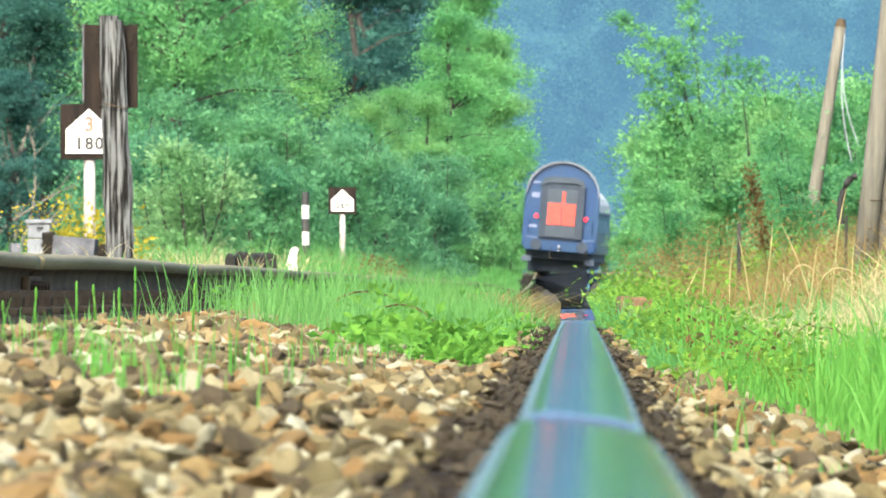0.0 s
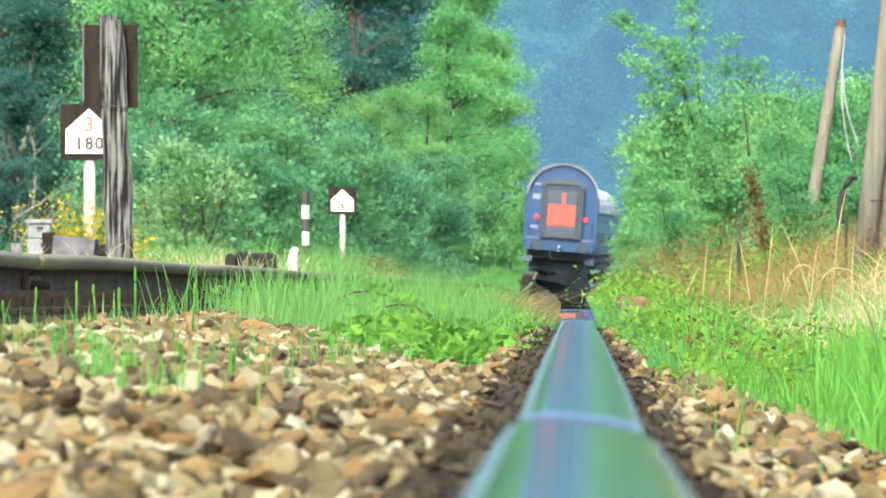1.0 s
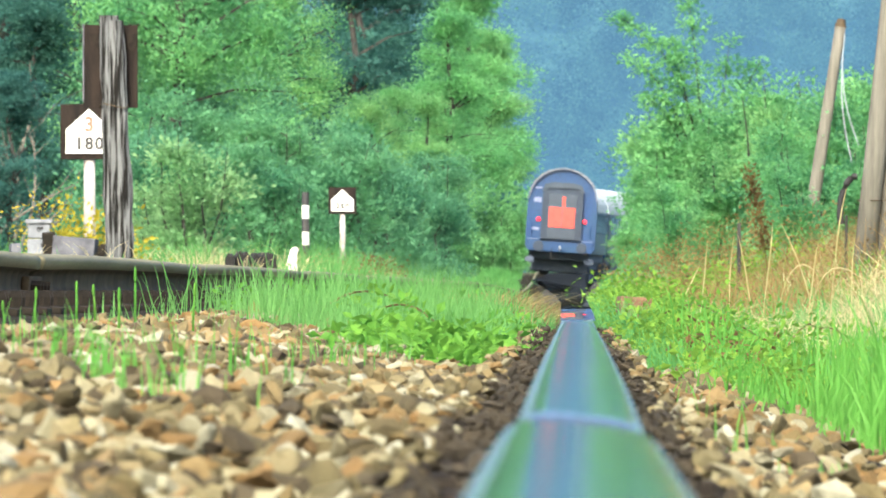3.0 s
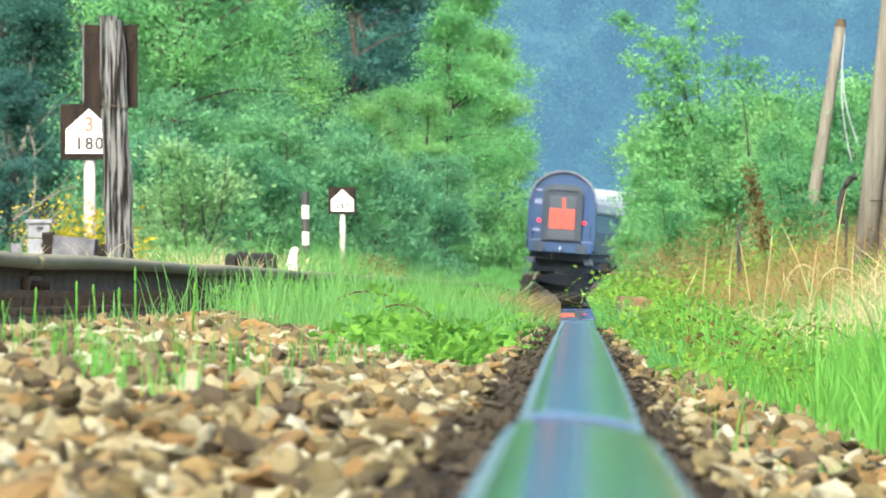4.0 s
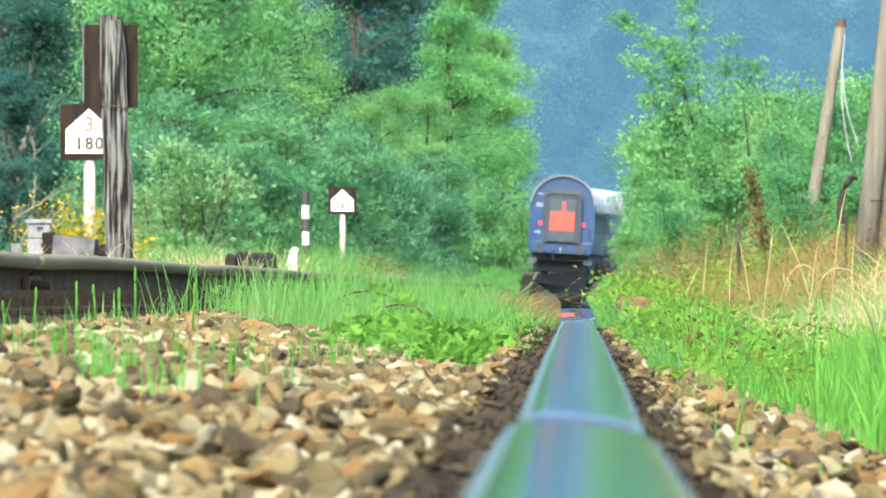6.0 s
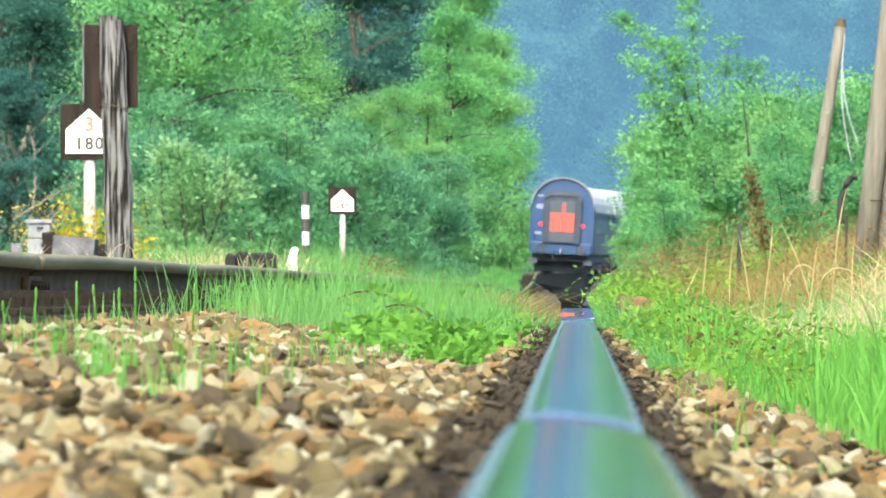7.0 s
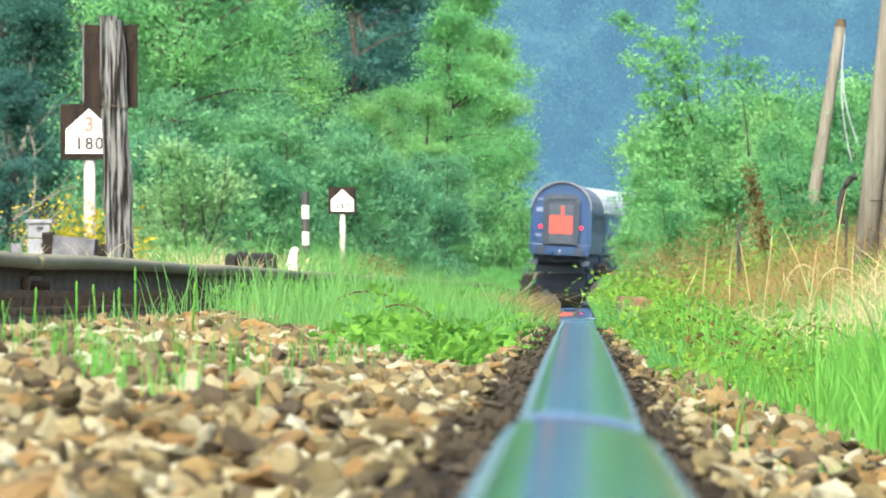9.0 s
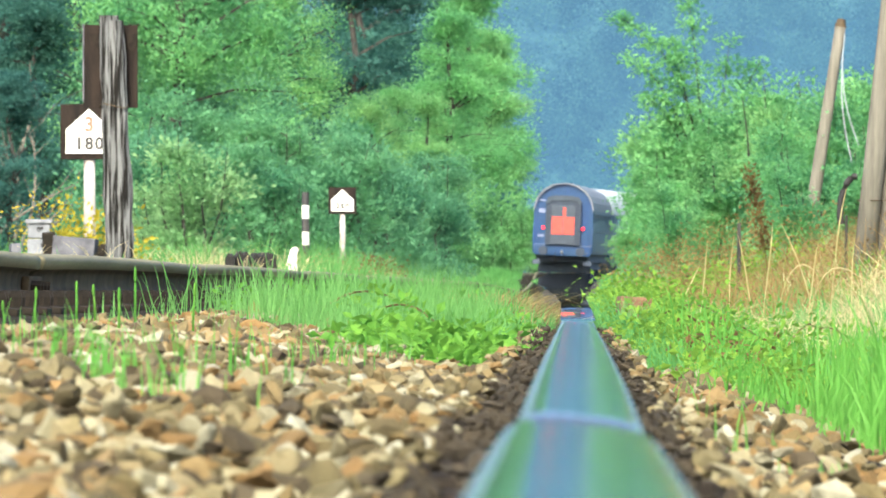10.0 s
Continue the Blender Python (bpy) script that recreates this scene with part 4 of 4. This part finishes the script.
# ---- lineside things ----
def lettering(text, size, material, parent, x, y, z, bold=0.006, name="number"):
    cu = bpy.data.curves.new(name, "FONT")
    cu.body, cu.size, cu.align_x, cu.align_y, cu.extrude, cu.offset = text, size, "CENTER", "CENTER", 0.003, bold
    cu.space_character = 1.2
    tmp = new(name, cu)
    me = bpy.data.meshes.new_from_object(tmp.evaluated_get(bpy.context.evaluated_depsgraph_get()))
    bpy.data.objects.remove(tmp)
    me.materials.clear()
    me.materials.append(material)
    ob = new(name, me)
    ob.parent = parent
    ob.matrix_basis = pose(x, y, z, 90)
    return ob


def distance_sign(x, y, foot, top, numbers, label):
    """White house-shaped plate on a dark board, on a white post. top: height of the plate's lower edge."""
    sign = thing("distance_sign", pose(x, y, foot), label, "railway sign", "distance signs")
    h = top - foot
    bm = tube([(0, 0, 0), (0.004, 0, h * 0.5), (0, 0, h + 0.1)], [0.066, 0.064, 0.062], 10, None, 0.06)
    part("post", bm, M_POSTW, sign, "white painted post with peeling paint", True)
    part("board", box(-0.30, 0.30, -0.085, -0.06, h - 0.06, h + 0.52, 0.006), M_BOARD, sign, "dark brown backing board")
    plate = part("plate", prism([(-0.243, h), (0.243, h), (0.243, h + 0.25), (0, h + 0.47), (-0.243, h + 0.25)], -0.105, -0.085), M_WHITE, sign, "white house-shaped plate")
    for text, size, m, dz in numbers:
        lettering(text, size, m, plate, 0.004, -0.107, h + dz)


distance_sign(-5.115, 95, 0.05, 1.50, (("3", 0.21, M_INK_OCHRE, 0.30), ("180", 0.175, M_BLACK, 0.10)), "white distance sign reading 180 on a white post")
distance_sign(-5.04, 195, 0.3, 1.76, (("280", 0.17, M_BLACK, 0.11),), "white distance sign reading 280 near the shrubs")


def old_post():
    post = thing("wooden_post", pose(-4.525, 90, 0.0), "split weathered grey wooden post carrying brown boards", "post")
    rnd = random.Random(3)
    for dx, r in ((-0.055, 0.075), (0.05, 0.08), (0.0, 0.07)):
        pts = [(dx * (1.1 - 0.1 * t) - 0.105 * t + rnd.uniform(-0.008, 0.008), 0.03 * (dx == 0), 2.80 * t - (0.05 if t == 1 and dx > 0 else 0)) for t in [k / 14 for k in range(15)]]
        part("timber", tube(pts, [r * (1.15 - 0.2 * k / 14) * rnd.uniform(0.93, 1.07) for k in range(15)], 9, None, 0.2), M_WOOD, post)
    bm = box(-0.385, 0.155, 0.11, 0.14, 1.88, 2.71, 0.008)
    board = part("board", bm, M_BOARD, post, "brown stained backing board")
    for dx in (-0.26, 0.05):
        part("bracket", prism([(dx - 0.07, 2.62), (dx + 0.09, 2.62), (dx + 0.09, 2.5), (dx + 0.05, 2.44), (dx - 0.02, 2.5)], 0.095, 0.11), M_PLATE, board)
    part("rim", box(-0.395, -0.380, 0.10, 0.142, 1.95, 2.72), M_CONC, board)
    pts = [(-0.075 + 0.14 * math.cos(a), 0.13 * math.sin(a), 1.9 + 0.02 * math.sin(a * 2)) for a in [k * math.pi / 8 for k in range(17)]]
    part("wire", tube(pts, [0.006] * 17, 5), M_RUST, post)


old_post()


def banded_post():
    h0, x, y = 0.15, -4.49, 150
    post = thing("banded_post", pose(x, y, h0), "slim black and white banded marker post", "marker post")
    z = 0.0
    for k, m in enumerate((M_BLACK, M_WHITE, M_BLACK, M_WHITE, M_BLACK, M_WHITE, M_BLACK)):
        step = 0.22
        part("band", tube([(0, 0, z), (0, 0, z + step)], [0.063, 0.062], 12), m, post)
        z += step


banded_post()


def equipment_box():
    x, y, g = -5.52, 93, verge(-5.52, 93)
    ob = thing("equipment_box", pose(x, y, g), "small white metal lineside box with a lid", "equipment box")
    t = 0.60 - g
    part("case", box(-0.115, 0.115, -0.1, 0.1, t, t + 0.155, 0.015), M_CASE, ob)
    part("lid", box(-0.14, 0.14, -0.125, 0.125, t + 0.15, t + 0.195, 0.015), M_CASE, ob, "chalky white lid")
    part("base", box(-0.12, 0.125, -0.11, 0.11, -0.05, t - 0.006, 0.012), M_CASE, ob, "grey lower case on the ground")
    part("hinge", box(0.02, 0.06, -0.118, -0.11, t - 0.09, t - 0.05, 0.003), M_RUBBER, ob)
    part("latch", box(-0.025, 0.045, -0.112, -0.1, t + 0.095, t + 0.115, 0.003), M_RUBBER, ob)
    part("badge", prism([(-0.03, t + 0.09), (0, t + 0.06), (0.03, t + 0.09)], -0.106, -0.1), M_CONC, ob)


equipment_box()


def blocks():
    rnd = random.Random(8)
    for x0, w, top, m, lab in ((-5.38, 0.13, 0.655, M_TIE, "dark upright wooden stub"), (-5.33, 0.43, 0.605, M_CONC, "long broken grey concrete slab"),
                          (-4.88, 0.07, 0.52, M_TIE, "dark upright wooden stub"), (-4.78, 0.07, 0.54, M_TIE, "dark upright wooden stub"), (-5.72, 0.12, 0.54, M_CONC, "broken grey concrete block")):
        g = verge(x0 + w / 2, 92)
        ob = thing("concrete_block" if m is M_CONC else "timber_stub", pose(x0 + w / 2, 92 + rnd.uniform(-0.5, 0.5), g - 0.03, rnd.uniform(-3, 3), rnd.uniform(-5, 5), rnd.uniform(-12, 12)), lab + " lying by the line", "block")
        part("body", box(-w / 2, w / 2, -0.12, 0.12, 0, top - g + 0.03, 0.012), m, ob)
    # stacked old timbers and a white marker stone
    for k, (x, w, top) in enumerate(((-3.37, 0.10, 0.43), (-3.27, 0.13, 0.45), (-3.15, 0.12, 0.42), (-3.05, 0.11, 0.44))):
        g = verge(x, 88)
        h = top - g + 0.03
        ob = thing("timber_stub", pose(x, 88 + 0.2 * k, g - 0.03, 0, 3 - 2 * k, 4 * k), "black broken end of an old timber", "timber")
        bm = prism([(-w / 2, 0), (w / 2, 0), (w * 0.46, h * 0.9), (w * 0.25, h * rnd.uniform(0.93, 1.0)), (w * 0.05, h * rnd.uniform(0.9, 0.97)), (-w * 0.2, h), (-w * 0.48, h * rnd.uniform(0.85, 0.93))], -0.5, 0.5)
        bmesh.ops.bevel(bm, geom=list(bm.edges), offset=0.006, segments=2, affect="EDGES")
        part("body", bm, M_BLACKWOOD, ob)
    g = verge(-3.15, 100)
    ob = thing("marker_stone", pose(-3.16, 100, g - 0.03), "white painted leaning marker stone with a slanted top", "marker stone")
    h = 0.58 - g
    bm = prism([(-0.075, 0), (0.085, 0), (0.07, h * 0.85), (0.10, h * 0.93), (0.05, h), (0.005, h * 0.95), (-0.035, h * 0.7)], -0.07, 0.07)
    bmesh.ops.bevel(bm, geom=list(bm.edges), offset=0.01, segments=2, affect="EDGES")
    part("body", bm, M_WHITE, ob)
    # orange block by the near rail and a small grey stub in the dry grass
    ob = thing("brick_block", Matrix.Translation(on_track(0.20, bed(0.2) - 0.01, 42)) @ pose(0, 0, 0, 0, 3, 8), "worn orange brick block beside the rail", "brick")
    part("body", box(0, 0.15, -0.08, 0.08, 0, 0.235, 0.012), M_BRICK, ob)
    g = verge(2.06, 115)
    ob = thing("marker_post", pose(2.06, 115, g), "thin grey-brown stub post in dry grass", "marker post")
    part("body", box(-0.025, 0.025, -0.025, 0.025, -0.05, 0.92 - g, 0.008), M_BARK, ob)


blocks()


def poles():
    g = verge(2.7, 85)
    ob = thing("utility_pole", pose(2.65, 85, g - 0.1), "leaning grey wooden utility pole with a lashed stub", "utility pole")
    lean = 0.104
    part("pole", tube([(lean * z, 0, z) for z in (0, 1.5, 3, 4.5, 6.5)], [0.105, 0.1, 0.096, 0.09, 0.085], 16, None, 0.03), M_POLE, ob, smooth=True)
    part("stub", tube([(0.17 + lean * z, 0.12, z) for z in (0, 1.2, 2.4, 3.4)], [0.1, 0.1, 0.095, 0.09], 14, None, 0.04), M_POLE, ob, smooth=True)
    for z in (1.0, 2.9):
        pts = [(0.085 + lean * z + 0.205 * math.cos(a), 0.06 + 0.18 * math.sin(a), z) for a in [k * math.pi / 8 for k in range(17)]]
        part("wire_band", tube(pts, [0.006] * 17, 5), M_RUST, ob)
    g = verge(3.72, 150)
    ob = thing("utility_pole", pose(3.72, 150, g - 0.1), "leaning weathered pole rising from the thicket", "utility pole")
    lean = 0.155
    part("pole", tube([(lean * z, 0, z) for z in (0, 1.5, 2.6, 3.5, 4.2)], [0.115, 0.11, 0.1, 0.095, 0.09], 12, None, 0.04), M_POLE, ob, smooth=True)
    part("cap", tube([(lean * 4.17, 0, 4.17), (lean * 4.3, 0, 4.3)], [0.1, 0.06], 12), M_RUST, ob)
    for dx, end in ((0.0, 1.65), (0.05, 2.2)):
        pts = [(lean * 4.1 + 0.08 + dx * t - 0.09 * math.sin(math.pi * t) + 0.22 * t * t, -0.12, 4.05 - t * (4.15 - end)) for t in [k / 12 for k in range(13)]]
        part("cable", tube(pts, [0.011] * 13, 6), M_CABLE, ob, "pale hanging cable")
    # dark hose loop hanging beside the near pole
    ob = thing("hose_loop", pose(2.48, 85, 0.62), "black rubber hose loop against the pole", "hose")
    pts = [(0.12 * math.cos(a) + 0.11, 0.05, 0.24 + 0.27 * math.sin(a) + 0.06 * math.cos(a)) for a in [radians(70 + 17 * k) for k in range(9)]]
    part("loop", tube(pts, [0.032] * 9, 8), M_RUBBER, ob)
    part("stake", tube([(0.04, 0.05, -0.75), (0.05, 0.05, 0.15)], [0.02, 0.015], 6), M_BARK, ob)


poles()


# ---- weeds and small plants ----
def weeds(name, regions, material, seed, label, category="weeds"):
    """Low broadleaf plants: stems are hidden, leaves stand in tiers round each plant."""
    rng = np.random.RandomState(seed)
    Vs, Fs, base = [], [], 0
    for x0, x1, y0, y1, n, h0, h1, size, per in regions:
        for _ in range(n):
            x, y = rng.uniform(x0, x1), rng.uniform(y0, y1)
            h, z = rng.uniform(h0, h1), stand(x, y)
            k = 4
            cs = [(x + rng.normal() * 0.02, y + rng.normal() * 0.03, z + h * (i + 0.6) / k) for i in range(k)]
            V, F = leaves(cs, [0.25 * h + 0.015] * k, per, size, rng, 0.35, 0.1)
            Vs.append(V)
            Fs.append(F + base)
            base += len(V)
    return tagged(new(name, fast_mesh(name, np.concatenate(Vs), np.concatenate(Fs), material)), label, category, kind="stuff")


weeds("track_weeds", [(-0.52, -0.12, 18.8, 23.5, 60, 0.04, 0.09, 0.034, 9), (-0.3, -0.12, 22, 27, 14, 0.05, 0.1, 0.034, 8), (-0.34, -0.17, 25, 34, 16, 0.06, 0.12, 0.03, 7), (-1.2, -0.4, 30, 60, 40, 0.05, 0.12, 0.04, 7)],
      M_WEED, 31, "low bright green broadleaf weeds between the rails")
weeds("bank_weeds", [(0.16, 0.75, 22, 34, 90, 0.05, 0.14, 0.028, 8), (0.16, 0.45, 30, 46, 50, 0.10, 0.20, 0.032, 8), (0.22, 0.58, 46, 62, 80, 0.22, 0.36, 0.035, 9), (0.20, 0.28, 44, 56, 18, 0.18, 0.27, 0.03, 8), (0.5, 1.6, 30, 60, 110, 0.12, 0.32, 0.035, 9),
                     (0.3, 0.8, 60, 130, 70, 0.14, 0.30, 0.05, 8), (1.0, 3.4, 70, 125, 70, 0.25, 0.5, 0.05, 10), (0.9, 3.0, 110, 160, 80, 0.4, 0.8, 0.08, 12)], M_WEED, 32, "leafy green weeds growing up to the rail")
weeds("withered_weeds", [(0.36, 0.62, 26, 33, 24, 0.08, 0.17, 0.024, 6), (1.2, 3.8, 75, 130, 110, 0.35, 0.8, 0.035, 8), (-4.6, -2.6, 110, 190, 60, 0.2, 0.45, 0.05, 8), (-4.3, -2.9, 125, 160, 90, 0.3, 0.62, 0.05, 9)], M_RUSSET, 33, "withered red-brown weeds in the grass")
weeds("brown_undergrowth", [(1.6, 3.6, 120, 170, 90, 0.6, 1.4, 0.055, 11), (1.0, 2.7, 150, 225, 110, 0.5, 1.5, 0.06, 12)], M_TAN, 35, "dry tan-brown undergrowth at the foot of the thicket")
weeds("yellow_weeds", [(-5.26, -4.72, 92.8, 94.6, 44, 0.35, 0.76, 0.075, 9), (-5.62, -5.15, 94, 97, 34, 0.55, 1.05, 0.06, 7)], M_YELLOW, 34, "yellow-green leafy plants round the sign post")


def dock_stalk(x, y, z1, lean, seed):
    """A tall withered brown flower stalk."""
    rng = np.random.RandomState(seed)
    g = verge(x, y)
    ob = thing("dock_plant", pose(x, y, g), "tall withered brown dock stalk full of seed", "plant")
    h = z1 - g
    pts = [(lean * (t ** 1.5), 0, h * t) for t in [k / 8 for k in range(9)]]
    part("stalk", tube(pts, [0.012 * (1 - 0.7 * k / 8) for k in range(9)], 6), M_RUSSET, ob)
    cs = [(lean * t ** 1.5, 0, h * t) for t in np.linspace(0.45, 1, 16)]
    V, F = leaves(cs, [0.045] * 16, 40, 0.05, rng, 1.2)
    tagged(part("seed_head", fast_mesh("seed_head", V, F, M_RUSSET), None, ob), kind="stuff")


dock_stalk(2.36, 110, 1.48, -0.27, 5)


def straw_stalk(x, bend, z1, seed):
    """One tall bleached grass stem with a thin seed plume."""
    y = 60.0
    random.seed(seed)
    g = stand(x, y)
    ob = thing("grass_stalk", pose(x, y, g - 0.02), "tall bleached straw stem with a feathery plume", "grass stalk", "bleached stems on the bank")
    h = z1 - g + 0.02
    pts = [(bend * t ** 1.7 + 0.014 * t * math.sin(5 * t + seed), 0.02 * math.sin(3 * t), h * (t if abs(bend) < 0.25 else math.sin(t * 2.0) / math.sin(1.57))) for t in [k / 10 for k in range(11)]]
    part("stem", tube(pts, [0.003 - 0.0016 * k / 10 for k in range(11)], 6), M_DRY, ob)
    head = pts[5:]
    part("plume", tube(head, [0.0024, 0.0046, 0.005, 0.0045, 0.0034, 0.0012], 7, None, 0.5), M_DRY, ob)


for k, (x, bend, z1) in enumerate(((1.01, 0.02, 0.44), (1.20, -0.15, 0.44), (1.22, 0.07, 0.50), (1.60, -0.24, 0.51), (1.50, 0.11, 0.38), (1.66, 0.13, 0.74),
                                   (1.50, 0.36, 0.22), (1.85, 0.30, 0.20), (1.30, 0.28, 0.24), (0.62, 0.20, 0.24), (0.80, 0.08, 0.40), (1.80, 0.05, 0.42))):
    straw_stalk(x, bend, z1, 90 + k)


def horsetails():
    """Single upright shoots by the outer rail, each with a swollen tip."""
    rnd = random.Random(19)
    for u, y, h in ((-1.10, 20.0, 0.11), (-1.14, 19.2, 0.10), (-1.22, 19.4, 0.085), (-1.06, 20.0, 0.10), (-1.0, 20.6, 0.14), (-0.88, 17.5, 0.10), (-0.80, 19.0, 0.12)):
        p = on_track(u, bed(u) + 0.01, y)
        ob = thing("horsetail", Matrix.Translation(p) @ pose(0, 0, 0, 0, rnd.uniform(-6, 6), rnd.uniform(0, 360)), "single pale green shoot with a swollen tip", "plant", "shoots by the rail")
        part("stem", tube([(0, 0, -0.02), (0.003, 0, h * 0.5), (0, 0, h * 0.78)], [0.003, 0.0027, 0.0022], 6), M_LIME, ob, smooth=True)
        part("tip", tube([(0, 0, h * 0.74), (0, 0, h * 0.8), (0, 0, h * 0.94), (0, 0, h)], [0.0022, 0.0033, 0.003, 0.001], 8), M_LIME, ob, smooth=True)


horsetails()


def brambles():
    """Thin arching brown runners with a few leaves."""
    for k, (u, y, du, dy, h) in enumerate(((0.40, 34, 0.5, 2.5, 0.20), (0.25, 29, 0.45, 2.0, 0.13), (0.75, 36, -0.5, 3.0, 0.24), (-0.8, 27, 0.35, 2.0, 0.12), (-0.35, 25, -0.3, 1.2, 0.10), (0.9, 42, 0.6, 3.0, 0.36))):
        rng = np.random.RandomState(60 + k)
        base = Vector((u, y, stand(u, y)))
        ob = thing("bramble", Matrix.Translation(base), "thin arching brown bramble runner with small leaves", "bramble", "brambles")
        pts = []
        for i in range(13):
            t = i / 12
            x, yy = u + du * t, y + dy * t
            pts.append((du * t, dy * t, stand(x, yy) - base.z + 4 * h * t * (1 - t) * (1.1 - 0.3 * t) + 0.01))
        part("runner", tube(pts, [0.0045 - 0.0025 * i / 12 for i in range(13)], 5), M_RUSSET, ob)
        V, F = leaves(pts[2:], [0.018] * 11, 5, 0.035, rng, 0.6, 0.2)
        tagged(part("leaves", fast_mesh("leaves", V, F, M_WEED), None, ob), kind="stuff")


brambles()


def dead_branches():
    rnd = random.Random(14)
    ob = thing("dead_tree", at(-13.2, 200), "bare grey dead branches in front of the dark wood", "dead tree")
    bm = bmesh.new()
    for _ in range(9):
        p = Vector((rnd.uniform(-0.6, 0.6), rnd.uniform(-0.5, 0.5), 0))
        d = Vector((rnd.uniform(0.1, 0.9), 0, rnd.uniform(0.5, 1.2))).normalized()
        pts = [p]
        for k in range(6):
            d = (d + Vector((rnd.uniform(-0.35, 0.35), rnd.uniform(-0.2, 0.2), rnd.uniform(-0.3, 0.2)))).normalized()
            pts.append(pts[-1] + d * rnd.uniform(0.5, 0.9))
            if k > 1:
                e = (d + Vector((rnd.uniform(-0.9, 0.9), 0, rnd.uniform(-0.6, 0.6)))).normalized()
                tube([pts[-1], pts[-1] + e * 0.5, pts[-1] + e * 0.9 + Vector((0, 0, 0.15))], [0.02, 0.014, 0.006], 5, bm)
        tube(pts, [0.05, 0.045, 0.04, 0.033, 0.026, 0.018, 0.008], 6, bm)
    part("trunk", bm, M_POLE, ob)


dead_branches()


# ---- the nearest ballast stones, one by one ----
def loose_stones():
    bed_ob = bpy.data.objects["ballast_bed"]
    rng = np.random.RandomState(77)
    meshes = [fast_mesh("stone", V, F, M_STONE) for V, F in stone_shapes(8, 2, 9)]
    rnd = random.Random(77)
    for i in range(300):
        u, y = (rnd.uniform(-0.95, -0.16), rnd.uniform(8, 15)) if i % 5 else (rnd.uniform(0.16, 0.6), rnd.uniform(11, 17))
        r = 0.018 * math.exp(rnd.gauss(0, 0.22))
        ob = new("stone", meshes[i % 8])
        ob.parent = bed_ob
        ob.matrix_basis = Matrix.Translation(on_track(u, bed(u) + 0.024 + r * 0.3, y)) @ Matrix(turns(1, rng)[0].tolist()).to_4x4() @ Matrix.Scale(r, 4)


loose_stones()

motions()
